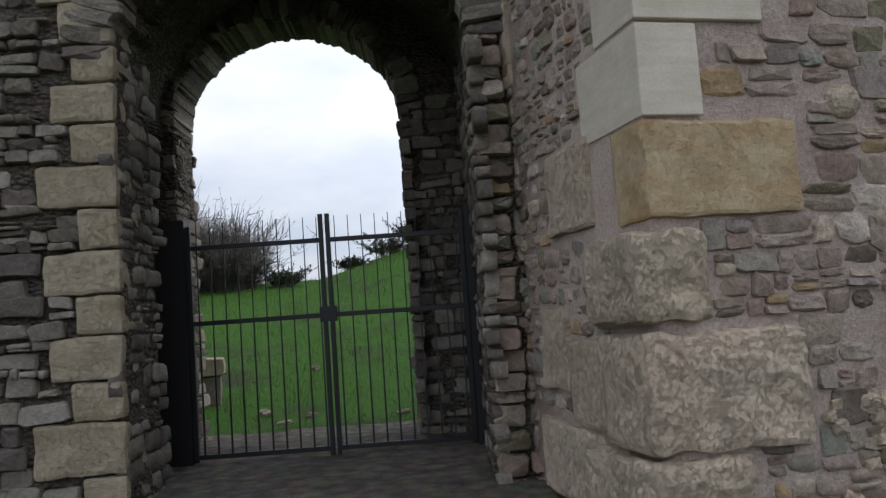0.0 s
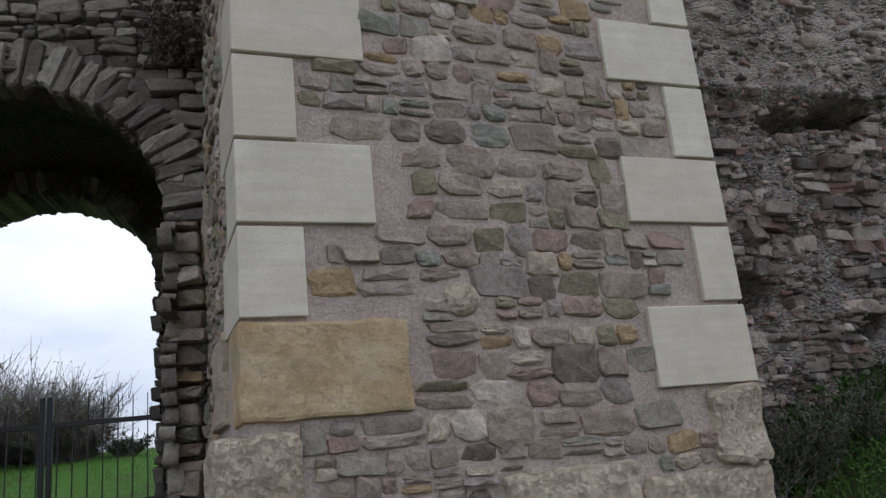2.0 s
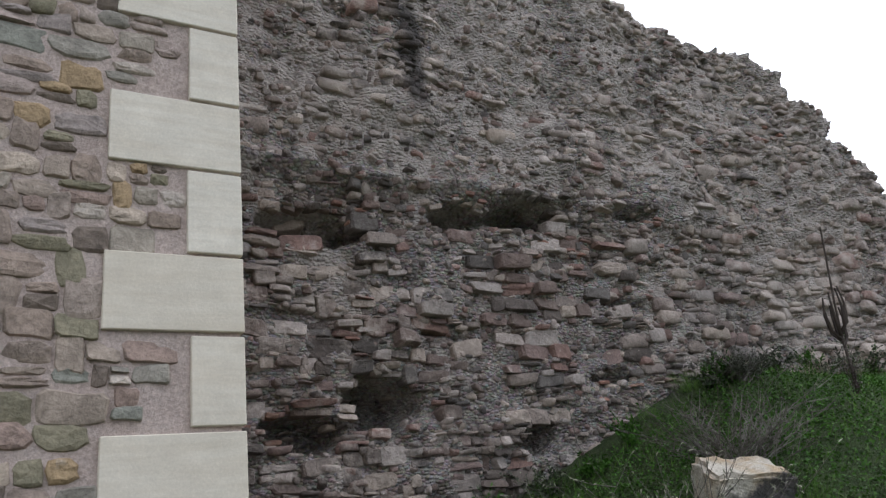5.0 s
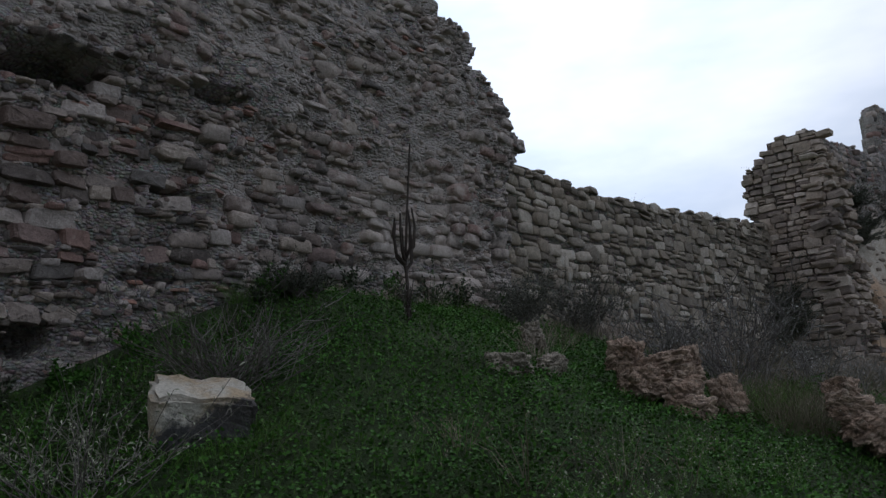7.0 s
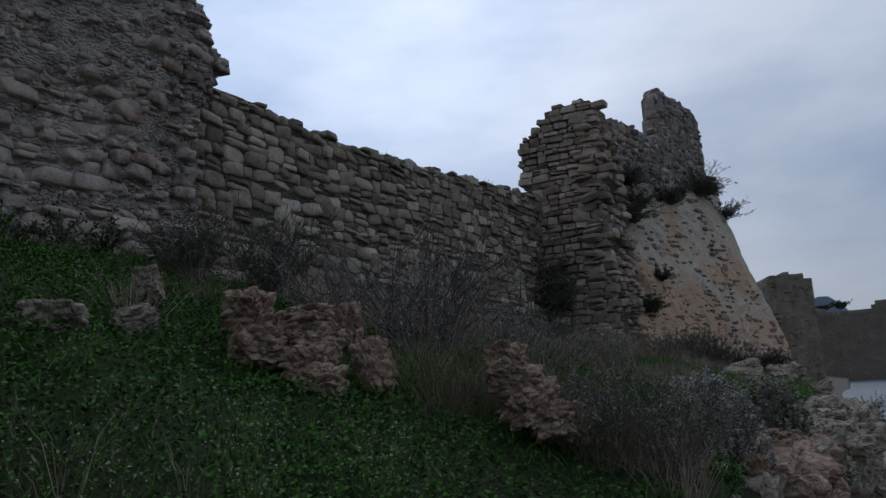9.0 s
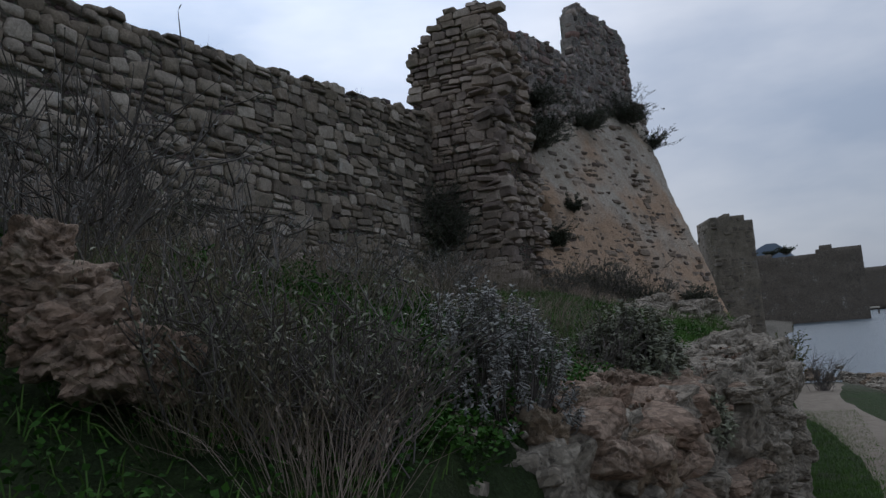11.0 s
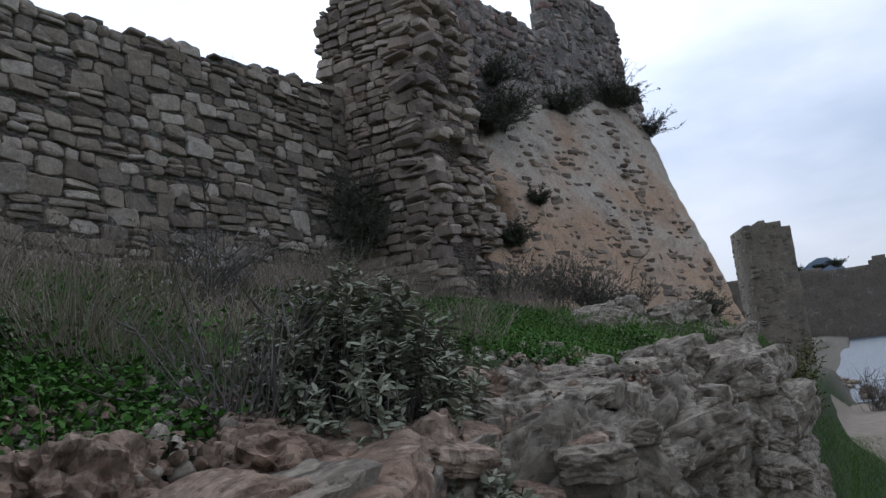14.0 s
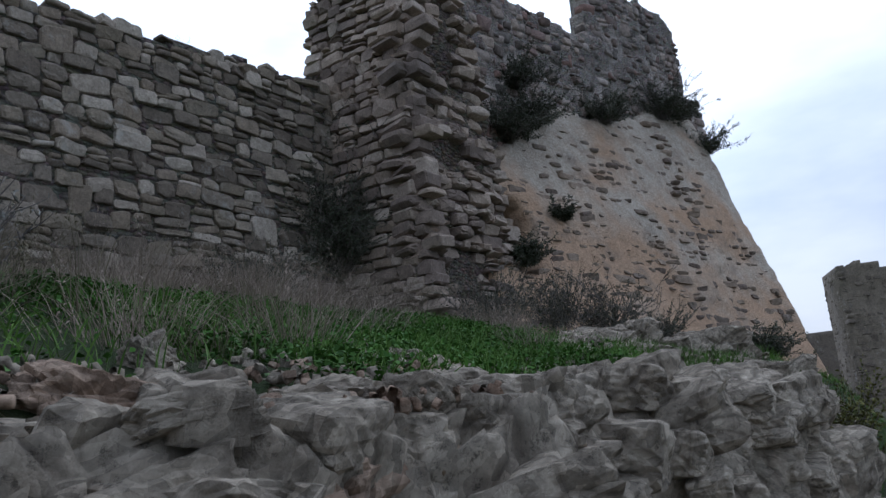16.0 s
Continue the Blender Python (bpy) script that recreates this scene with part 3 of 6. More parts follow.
ok = free_of(taken)
front = [(x, z, w, h) for x, z, w, h in courses(rng, PX1 - PX0, 6.6, 0.095, 0.175, (0.75, 2.2), 0.02, 0.24, 0.14) if ok(x + PX0, z, w, h) and 0.1 < x < PX1 - PX0 - 0.1]
front = [s for s in front if math.hypot(s[0] + PX0 - 2.91, s[1] - 2.415) > 0.14]
lay(pier, pose(PX0, PY, 0), front, PIER_STONE, rng, 0.12, (0.010, 0.026), 0.008, near=lambda x, z: 0.7 < z < 4.6, tilt=2.4, shapes=(10, 56))
pale = [(rng.uniform(2.6, 3.7) - PX0, rng.uniform(0.45, 0.98), w, w * rng.uniform(0.6, 0.9)) for w in rng.uniform(0.05, 0.13, 46)]
lay(pier, pose(PX0, PY, 0), pale, ROUGH_BLOCK, rng, 0.12, (0.02, 0.06), 0.0, near=lambda x, z: True, name="pale_rubble", tilt=16)
bm = bmesh.new()
bmesh.ops.create_uvsphere(bm, u_segments=14, v_segments=8, radius=1)
bmesh.ops.transform(bm, matrix=pose(2.91, PY, 2.415) @ Matrix.Diagonal((0.105, 0.05, 0.092, 1)), verts=bm.verts)
part("round_cobble", bm, ROUGH_BLOCK, pier, "round pinkish cobble")
# the side of the pier that turns towards the gate
side = pose(PX0, 5.2, 0, 0, 0, -90)
side_taken = [(5.2 - 4.45, 5.2 - 3.85, 1.9, 2.4), (5.2 - 4.85, 5.2 - 3.9, 0.35, 0.8), (5.2 - 4.72, 5.2 - 4.3, 1.0, 1.5), (0.0, 0.25, 3.0, 3.6), (5.2 - 4.3, 5.2 - 3.85, 0.82, 1.3)]
for k, (a, b, c, d) in enumerate(side_taken):
    block("block", a, b, -0.04, 0.2, c, d, ROUGH_BLOCK, pier, 0.03, 0.02, k + 70, 4, "pinkish worn limestone block", side)
side_busy = side_taken + [(5.2 - PY - q[4], 5.2 - PY, q[2], q[3]) for q in LEFT_Q] + [(1.5, 2.0, 0.2, 2.33), (1.44, 2.0, 4.1, 5.6)]
ok2 = free_of(side_busy)
st = [s for s in courses(rng, 1.94, 6.0, 0.07, 0.15, (0.7, 1.9), 0.015, 0.1, 0.05) if ok2(*s) and s[0] + s[2] / 2 < 1.93]
lay(pier, side, st, PIER_STONE, rng, 0.12, (0.0, 0.026), 0.018, near=lambda x, z: 0.5 < z < 4, tilt=5, shapes=(20, 56))

# ---- the gate: an arched passage through the old wall, set askew to the pier ----
GF = pose(1.53, 5.08, 0, 0, 0, -12.5)
OPEN = 2.43


def in_outer(x, z):
    """Inside the outer arch, x from the right jamb."""
    u = -x
    if not 0.0 < u < OPEN:
        return False
    return z < 3.38 + 1.12 * math.sqrt(max(0.0, 1 - ((u - OPEN / 2) / (OPEN / 2)) ** 2)) + 0.02 * n3(x, 0, z, 9)


def in_inner(x, z):
    u = -x
    if not 0.535 < u < 2.785:
        return False
    return z < 3.52 + 1.02 * math.sqrt(max(0.0, 1 - ((u - 1.66) / 1.125) ** 2)) + 0.015 * n3(x, 4, z, 12)


gate_wall = sheet("wall_gate", GF @ pose(-8.0, 0, 0), 8.4, 8.0, 0.06, GATE_MORTAR, 0.62, inside=lambda x, z: not in_outer(x - 8.0, z), push=lambda x, z: 0.03 + 0.03 * turb(x, 0, z, 2.5))
tagged(gate_wall, "old rubble wall with an arched gateway", "wall", kind="structure")
rng = np.random.default_rng(21)
LQ = []
z, k = 0.05, 0
for hgt, wd in [(0.24, 0.45), (0.3, 0.29), (0.36, 0.6), (0.26, 0.34), (0.3, 0.48), (0.27, 0.3), (0.3, 0.5), (0.29, 0.27), (0.3, 0.54), (0.28, 0.3), (0.28, 0.43), (0.27, 0.28), (0.3, 0.36), (0.3, 0.5), (0.3, 0.35)]:
    block("quoin", -OPEN - wd, -OPEN + 0.005, -0.035, 0.35, z + 0.008, z + hgt - 0.008, OLD_QUOIN, gate_wall, 0.03, 0.018, 90 + k, 5, "worn cream sandstone quoin", GF)
    LQ.append((-OPEN - wd, -OPEN + 0.02, z, z + hgt))
    z += hgt
    k += 1
okq = free_of(LQ)


def clear_arch(x, z, w, h):
    return not any(in_outer(x + a * w, z + b * h) for a in (-0.45, 0.45) for b in (-0.4, 0.4))


gst = [(x, z, w, h) for x, z, w, h in ((x - 8.0, z, w, h) for x, z, w, h in courses(rng, 8.4, 7.6, 0.06, 0.16, (1.0, 2.8), 0.02, 0.2, 0.06)) if okq(x, z, w, h) and clear_arch(x, z, w, h) and x > -5.5]
# jamb beside the pier: one broad stone a course
jamb, z = [], 0.1
while z < 3.4:
    h = rng.uniform(0.08, 0.17)
    k = rng.uniform(0.6, 0.75)
    jamb += [(-0.005 + 0.18 * k, z + h / 2, 0.36 * k, h), (0.36 * k + 0.18 * (1 - k) - 0.0, z + h / 2, 0.36 * (1 - k), h * 0.9)]
    z += h
gst = [s for s in gst if not (s[0] > -0.05 and s[1] < 3.45)]
lay(gate_wall, GF, jamb, PIER_STONE, rng, 0.3, (0.0, 0.05), 0.014, near=lambda x, z: True, tilt=3)
lay(gate_wall, GF, gst, GATE_STONE, rng, 0.14, (0.0, 0.045), 0.014, near=lambda x, z: -3.6 < x and z < 5.2, limit=260, tilt=4)
# ring of thin rough voussoirs

for k in range(34):
    a = math.pi * (k + 0.5) / 34
    c, s = math.cos(a), math.sin(a)
    x, z = -OPEN / 2 + (OPEN / 2 + 0.17) * c, 3.38 + (1.12 + 0.17) * s
    o = new("voussoir", shape_mesh(k % 28, GATE_STONE))
    o.parent = gate_wall
    o.matrix_local = GF @ pose(x, 0.1, z, 0, 90 - math.degrees(math.atan2((1.12 + 0.17) * s, (OPEN / 2 + 0.17) * c)), 0) @ Matrix.Diagonal((0.11, 0.28 + 0.06 * n3(k, 0, 0, 0.7), 0.33 + 0.08 * n3(k, 3, 0, 0.9), 1))
# reveals of the outer arch
for px, ang in ((0.0, -90), (-OPEN, 90)):
    face = GF @ pose(px, 0.62 if ang < 0 else 0.0, 0, 0, 0, ang)
    st = [s for s in courses(rng, 0.62, 3.4, 0.07, 0.16, (1.0, 2.4), 0.01, 0.15, 0.05) if s[0] > 0.06]
    lay(gate_wall, face, st, GATE_STONE, rng, 0.1, (0.0, 0.03), 0.014, tilt=4)
# the passage: side walls, inner arch, barrel vault
for nm, px, y0, y1, th in (("wall_passage_east", 0.06, 0.6, 3.2, 0.5), ("wall_passage_west", -3.06, 0.6, 3.2, -0.5)):
    ang = -90 if th > 0 else 90
    w = sheet(nm, GF @ pose(px, y1 if th > 0 else y0, 0, 0, 0, ang), y1 - y0, 4.6, 0.1, GATE_MORTAR, 0.5, push=lambda x, z: 0.03 * turb(x, 7, z, 3))
    tagged(w, "dark rubble side wall of the gate passage", "wall", kind="structure")
    st = courses(rng, y1 - y0, 4.5, 0.08, 0.18, (1.0, 2.6), 0.02, 0.15, 0.05)
    lay(w, GF @ pose(px, y1 if th > 0 else y0, 0, 0, 0, ang), st, GATE_STONE, rng, 0.1, (0.0, 0.05), 0.015, tilt=4)
inner = sheet("wall_inner_arch", GF @ pose(-3.4, 2.35, 0), 4.2, 6.0, 0.025, GATE_MORTAR, 0.6, inside=lambda x, z: not in_inner(x - 3.4, z), push=lambda x, z: 0.03 * turb(x, 9, z, 3))
tagged(inner, "inner rubble arch of the gateway", "wall", kind="structure")
for px, ang in ((-0.535, -90), (-2.785, 90)):
    face = GF @ pose(px, 2.95 if ang < 0 else 2.35, 0, 0, 0, ang)
    lay(inner, face, [s for s in courses(rng, 0.6, 3.5, 0.07, 0.17, (1.0, 2.4), 0.01, 0.15, 0.05) if s[0] > 0.05], GATE_STONE, rng, 0.1, (0.0, 0.03), 0.014, near=lambda x, z: True, limit=120, tilt=4)
lay(inner, GF @ pose(0, 2.35, 0), [(x, z, w, h) for x, z, w, h in ((x - 0.52, z, w, h) for x, z, w, h in courses(rng, 0.6, 3.6, 0.07, 0.17, (1.0, 2.4), 0.01, 0.15, 0.05)) if x > -0.45], GATE_STONE, rng, 0.1, (0.0, 0.03), 0.014, near=lambda x, z: True, limit=120, tilt=4)
for k in range(40):
    a = math.pi * (k + 0.5) / 40
    c, t = math.cos(a), math.sin(a)
    o = new("voussoir", shape_mesh(k % 28, GATE_STONE))
    o.parent = inner
    o.matrix_local = GF @ pose(-1.66 + 1.23 * c, 2.63, 3.52 + 1.125 * t, 0, 90 - math.degrees(math.atan2(1.125 * t, 1.23 * c)), 0) @ Matrix.Diagonal((0.105, 0.64, 0.24 + 0.03 * n3(k, 3, 0, 0.9), 1))
vv, vf = [], []
for a in range(25):
    t = math.pi * a / 24
    for w_ in np.linspace(0.5, 2.5, 11):
        r = 1.0 + 0.02 * turb(a * 0.3, w_, 0, 2)
        vv.append(GF @ Vector((-1.38 + 1.5 * r * math.cos(t), w_, 3.4 + 1.42 * r * math.sin(t))))
    if a:
        vf += [(11 * a - 11 + b, 11 * a - 10 + b, 11 * a + 1 + b, 11 * a + b) for b in range(10)]
roof = ob_from("ceiling", vv, vf, GATE_MORTAR, smooth=True)
sm = roof.modifiers.new("thickness", "SOLIDIFY")
sm.thickness, sm.offset = 0.4, 1
tagged(roof, "dark stone barrel vault over the gate passage", "ceiling", kind="structure")
fl = [GF @ Vector((x, y, 0.365 + 0.015 * turb(x, y, 0, 2))) for x in np.linspace(-2.9, 0.3, 22) for y in np.linspace(-0.6, 3.3, 27)]
floor = ob_from("floor", fl, [(27 * a + b, 27 * a + 27 + b, 27 * a + 28 + b, 27 * a + b + 1) for a in range(21) for b in range(26)], PAVING, smooth=True)
tagged(floor, "worn stone paving of the gate passage", "floor", kind="structure")

# the iron gate
gate = thing("iron_gate", "black painted iron double gate, closed, with pointed bars", "gate", at=GF @ Vector((-1.26, 1.56, 0.4)))
inv = gate.matrix_world.inverted() @ GF


def bar(name, x0, x1, y0, y1, z0, z1, parent=gate, spike=0.0, bevel=0.003):
    bm = bmesh.new()
    bmesh.ops.create_cube(bm, size=1.0)
    bmesh.ops.transform(bm, matrix=Matrix.Translation(((x0 + x1) / 2, (y0 + y1) / 2, (z0 + z1) / 2)) @ Matrix.Diagonal((x1 - x0, y1 - y0, z1 - z0, 1)), verts=bm.verts)
    if spike:
        for v in bm.verts:
            if v.co.z > (z0 + z1) / 2:
                v.co.x += ((x0 + x1) / 2 - v.co.x) * 0.6
                v.co.y += ((y0 + y1) / 2 - v.co.y) * 0.6
    else:
        bmesh.ops.bevel(bm, geom=bm.edges[:], offset=bevel, segments=1, affect="EDGES")
    bm.transform(inv)
    return part(name, bm, BLACK_IRON, parent)


for a, b in ((-2.44, -1.275), (-1.235, -0.06)):
    for z in (0.40, 1.535, 2.19):
        bar("rail", a, b, 1.545, 1.575, z, z + 0.04)
    n = 10
    for k in range(n):
        x = a + (b - a) * (k + 0.6) / n
        bar("bar", x - 0.008, x + 0.008, 1.552, 1.568, 0.40, 2.42, spike=1)
for x in (-1.285, -1.225):
    bar("stile", x - 0.02, x + 0.02, 1.54, 1.58, 0.36, 2.44)
for x in (-2.44, -0.06):
    bar("stile", x - 0.02, x + 0.02, 1.54, 1.58, 0.38, 2.4)
bar("lock_box", -1.33, -1.18, 1.535, 1.585, 1.50, 1.63)
# left hinge post widened to 0.26; its black also stands for shade beside it
for a, b in ((-2.72, -2.46), (-0.04, 0.04)):
    bar("post", a, b, 1.50, 1.62, 0.36, 2.46, bevel=0.01)

# ---- the ruined wall ----
RUIN_TOP = [(1.8, 7.5), (5.6, 7.4), (6.1, 7.4), (6.6, 7.76), (7.3, 7.8), (7.7, 7.92), (8.85, 7.88), (9.4, 7.66), (10.0, 7.52), (11.0, 7.28), (11.7, 7.32), (12.2, 7.05), (15, 7.0)]
# how far east the broken end reaches at each height
RUIN_END = [(3.0, 13.51), (4.6, 13.51), (4.78, 13.51), (5.05, 13.71), (5.2, 13.73), (5.33, 13.59), (5.5, 13.54), (5.68, 13.54), (5.85, 13.29), (6.05, 12.93), (6.25, 13.0), (6.45, 12.85), (6.6, 12.5), (6.8, 12.42), (7.0, 12.4), (7.26, 12.0)]
CAVES = [(6.37, 2.78, 0.30, 0.24, 0.4), (7.88, 2.46, 0.18, 0.15, 0.3), (5.85, 4.28, 0.55, 0.14, 0.28), (7.25, 4.5, 0.3, 0.12, 0.28), (8.05, 4.6, 0.42, 0.16, 0.34), (5.65, 2.58, 0.35, 0.16, 0.3),
         (9.45, 4.75, 0.25, 0.08, 0.15), (7.9, 3.3, 0.25, 0.05, 0.12), (8.9, 3.0, 0.3, 0.06, 0.14), (9.1, 3.75, 0.3, 0.06, 0.12), (6.9, 3.4, 0.12, 0.06, 0.12)]


def ruin_push(x, z):
    X = x + 1.8
    d = 0.05 + 0.09 * turb(X, 0, z, 1.1) + 0.06 * turb(X, 5, z, 4.5)
    d += 0.09 * (1 - ease(4.5, 4.75, z)) - 0.04 * turb(X, 11, z, 9) - 0.10 * max(0.0, 1 - abs(z - 4.78 - 0.05 * turb(X, 0, 0, 1.0)) / 0.07) * ease(9.8, 9.0, X)
    flat = d
    for cx, cz, rx, rz, dp in CAVES:
        r = math.hypot((X - cx) / rx, (z - cz) / rz) + 0.25 * turb(X, 2, z, 3, 2)
        k = 1 - ease(0.75, 1.1, r)
        d += (1.7 * dp + 0.5 * (0.1 - flat)) * k
    return d - 0.42 * ease(11.2, 13.4, X)


def ruin_in(x, z, pad=0.0):
    X = x + 1.8
    t = lerp_table(X + 0.22 * turb(0, 3, z, 2.2), RUIN_TOP) + 0.12 * turb(X, 1, 0, 2.0)
    return z < t - pad and X < lerp_table(z, RUIN_END) + 0.05 * turb(X, 3, z, 5.0) - pad


rng = np.random.default_rng(31)
RF = pose(1.8, 4.9, 0)
ruin = sheet("wall_ruin", RF, 13.0, 8.1, 0.05, RUIN_MORTAR, 1.3, inside=ruin_in, push=ruin_push)
tagged(ruin, "tall ruined rubble wall with an eroded broken end", "wall", kind="structure")
st = courses(rng, 12.9, 8.1, 0.05, 0.16, (1.0, 2.9), 0.05, 0.25, 0.06)
st = [s for s in st if s[0] + 1.8 > 4.2 and ruin_in(s[0], s[1], 0.02) and s[1] > 0.9 and (ruin_push(s[0], s[1]) < 0.27 or rng.random() < 0.2) and turb(s[0], 8, s[1], 1.3) > (-0.3 if s[1] < 4.6 else (0.16 if s[0] < 8.5 else -0.15))]
lay(ruin, RF, st, RUIN_STONE, rng, 0.16, (-0.03, 0.055), 0.012, near=lambda x, z: 4.8 < x + 1.8 < 9.2 and 1.5 < z < 4.6, tilt=5, sink=lambda x, z: ruin_push(x, z) - 0.02 + 0.03 * ease(4.5, 4.9, z), shapes=(0, 30))

# small rubble in the core mortar
sm_st = [s for s in courses(rng, 12.3, 8.0, 0.03, 0.075, (0.8, 2.4), 0.08, 0.0, 0.1) if s[0] + 1.8 > 4.4 and s[1] > 1.2 and ruin_in(s[0], s[1], 0.03) and ruin_push(s[0], s[1]) < 0.24 and rng.random() < 0.5]
lay(ruin, RF, sm_st, RUIN_STONE, rng, 0.07, (-0.012, 0.035), 0.008, tilt=14, sink=lambda x, z: ruin_push(x, z), shapes=MIXED)
# scattered fragments of red brick
bricks = [(x - 1.8 + rng.normal(0, 0.14), z + rng.normal(0, 0.09), rng.uniform(0.07, 0.17), rng.uniform(0.03, 0.05)) for x, z in ((5.0, 4.2), (5.3, 2.6), (6.1, 4.45), (7.4, 4.6), (8.2, 4.35), (8.5, 4.2), (9.6, 4.7), (9.9, 4.45), (10.6, 5.6), (11.9, 6.0), (6.3, 3.4), (8.9, 2.9)) for _ in range(3)]
lay(ruin, RF, bricks, RED_BRICK, rng, 0.12, (0.0, 0.045), 0.004, near=lambda x, z: True, name="brick", tilt=4, sink=lambda x, z: min(0.16, ruin_push(x, z)))

# ---- the lower curtain wall ----
LOW_TOP = [(0, 5.14), (1, 5.06), (3, 5.02), (5.5, 5.13), (8.6, 5.34), (10.4, 5.54)]
LF = pose(13.4, 4.95, 0, 0, 0, -3.7)
low_in = lambda x, z, pad=0.0: 1.6 < z < lerp_table(x, LOW_TOP) + 0.07 * turb(x, 0, 0, 2.6) - pad
rng = np.random.default_rng(41)
low = sheet("wall_curtain", LF, 10.4, 5.8, 0.1, LOW_MORTAR, 0.9, inside=low_in, push=lambda x, z: 0.025 + 0.018 * turb(x, 0, z, 4))
tagged(low, "lower curtain wall of coursed pale rubble stones", "wall", kind="structure")
st = [s for s in courses(rng, 10.4, 5.8, 0.11, 0.21, (1.0, 2.3), 0.05, 0.26, 0.07) if low_in(s[0], s[1], -0.03) and s[1] > 2.0]
lay(low, LF, st, LOW_STONE, rng, 0.13, (-0.015, 0.035), 0.016, near=lambda x, z: x > 4.5 and z > 2.6, tilt=6, shapes=(0, 42))

# ---- the broken tower stub ----
TC = (23.1, 3.05)
rng = np.random.default_rng(51)
TW = pose(TC[0] + 0.05, TC[1] + 1.62, 0, 0, 0, -91.5)
tw_top = lambda x: lerp_table(x, [(0, 6.65), (0.2, 6.78), (0.5, 6.98), (0.92, 7.28), (1.45, 7.35), (1.62, 7.28)])
tw_in = lambda x, z, pad=0.0: 1.2 < z < tw_top(x) + 0.06 * turb(x, 0, 0, 4) - pad and x > 0.10 * turb(z, 0, 0, 1.7) + (0.25 * ease(5.8, 5.4, z) if z > 5.2 else 0) - 0.05
tower = sheet("tower_ruin", TW, 1.62, 7.8, 0.08, TOWER_CORE, 1.2, inside=tw_in, push=lambda x, z: 0.06 + 0.03 * turb(x, 0, z, 3))
tagged(tower, "ruined tower stub of thin brown stones", "tower", kind="structure")
st = [s for s in courses(rng, 1.66, 7.8, 0.10, 0.19, (1.1, 2.5), 0.012, 0.12, 0.05) if tw_in(s[0], s[1], -0.03)]
lay(tower, TW, st, TOWER_STONE, rng, 0.26, (0.0, 0.035), 0.016, near=lambda x, z: True, limit=300, tilt=1.8)
TS = pose(TC[0] - 0.02, TC[1] - 0.02, 0, 0, 0, -13)
ts_top = lambda x: lerp_table(x, [(0, 7.3), (0.5, 7.15), (0.9, 6.7), (1.6, 6.5), (2.1, 6.2)])
ts_end = lambda z: lerp_table(z, [(1, 2.1), (3.4, 2.0), (4.6, 1.75), (6, 1.5), (7, 1.4)])
ts_in = lambda x, z, pad=0.0: 1.2 < z < ts_top(x) + 0.1 * turb(x, 2, 0, 4) - pad and x < ts_end(z) + 0.15 * turb(z, 3, 0, 2)
ts_push = lambda x, z: 0.12 + 0.1 * turb(x, 0, z, 2.2) + 0.25 * max(0.0, x - 1.2)
core = sheet("broken_face", TS, 2.3, 7.8, 0.08, TOWER_CORE, 1.1, inside=ts_in, push=ts_push, parent=tower)
st = [s for s in courses(rng, 2.3, 7.8, 0.10, 0.19, (1.0, 2.3), 0.03, 0.12, 0.05) if ts_in(s[0], s[1]) and turb(s[0], 4, s[1], 2) > -0.35]
lay(tower, TS, st, TOWER_STONE, rng, 0.34, (0.0, 0.15), 0.016, near=lambda x, z: z > 2, limit=300, tilt=5, shapes=(0, 44), sink=lambda x, z: ts_push(x, z) - 0.02)

# ---- the battered bastion: a leaning plastered foot with an upright broken wall on it ----
m = Mat("weathered_lime_render", 0.95, 0.15)
mid, fine, big = m.noise(3.5, 6, 0.7), m.noise(24, 6, 0.7), m.noise(0.55, 4, 0.6)
col = m.mix(m.ramp(mid, (0.36, grey(0)), (0.66, grey(1))), (0.42, 0.345, 0.27), (0.53, 0.475, 0.395))
low_z = m.n("ShaderNodeMapRange", Value=m.n("ShaderNodeSeparateXYZ", Vector=m.geo.outputs["Position"]).outputs["Z"])
low_z.inputs["From Min"].default_value, low_z.inputs["From Max"].default_value = 6.0, 3.0
low_z.inputs["To Min"].default_value, low_z.inputs["To Max"].default_value = -0.12, 0.08
col = m.mix(m.ramp(m.math("ADD", big, low_z.outputs[0]), (0.42, grey(0)), (0.60, grey(0.85))), col, (0.47, 0.31, 0.195))
col = m.mix(1.0, col, m.ramp(fine, (0.28, grey(0.66)), (0.7, grey(1.2))), "MULTIPLY")
col = m.mix(m.ramp(m.noise(1.7, 6, 0.7), (0.54, grey(0)), (0.66, grey(0.55))), col, (0.24, 0.20, 0.165))
RENDER = m.finish(col, m.math("ADD", m.math("MULTIPLY", fine, 0.6), mid), 0.9, 0.06)
LEAN_IN, BZ = 0.385, 6.7
BF = pose(24.0, 1.78, 0, 0, 0, -17.7)
B_LEN = 6.95
bat_warp = lambda x, z: 0.135 * z * x / B_LEN
bat_top = lambda x: lerp_table(x, [(0, 4.3), (1.2, 4.95), (3.0, 6.0), (4.2, 6.15), (6.2, 6.75), (7.9, 7.15)])
bat_push = lambda x, z: LEAN_IN * z + 0.06 * turb(x, 0, z, 0.9) + 0.035 * turb(x, 3, z, 4) + (1.1 * (1 - ease(0.6, 1.0, math.hypot((x - 0.7) / 0.42, (z - 3.4) / 0.66))))
bastion = sheet("wall_bastion", BF, B_LEN, 7.4, 0.08, RENDER, 5.0, inside=lambda x, z: z < bat_top(x * 1.1) + 0.15 * turb(x, 5, 0, 1.5), push=bat_push, warp=bat_warp)
tagged(bastion, "leaning bastion foot with patchy ochre lime render", "wall", kind="structure")
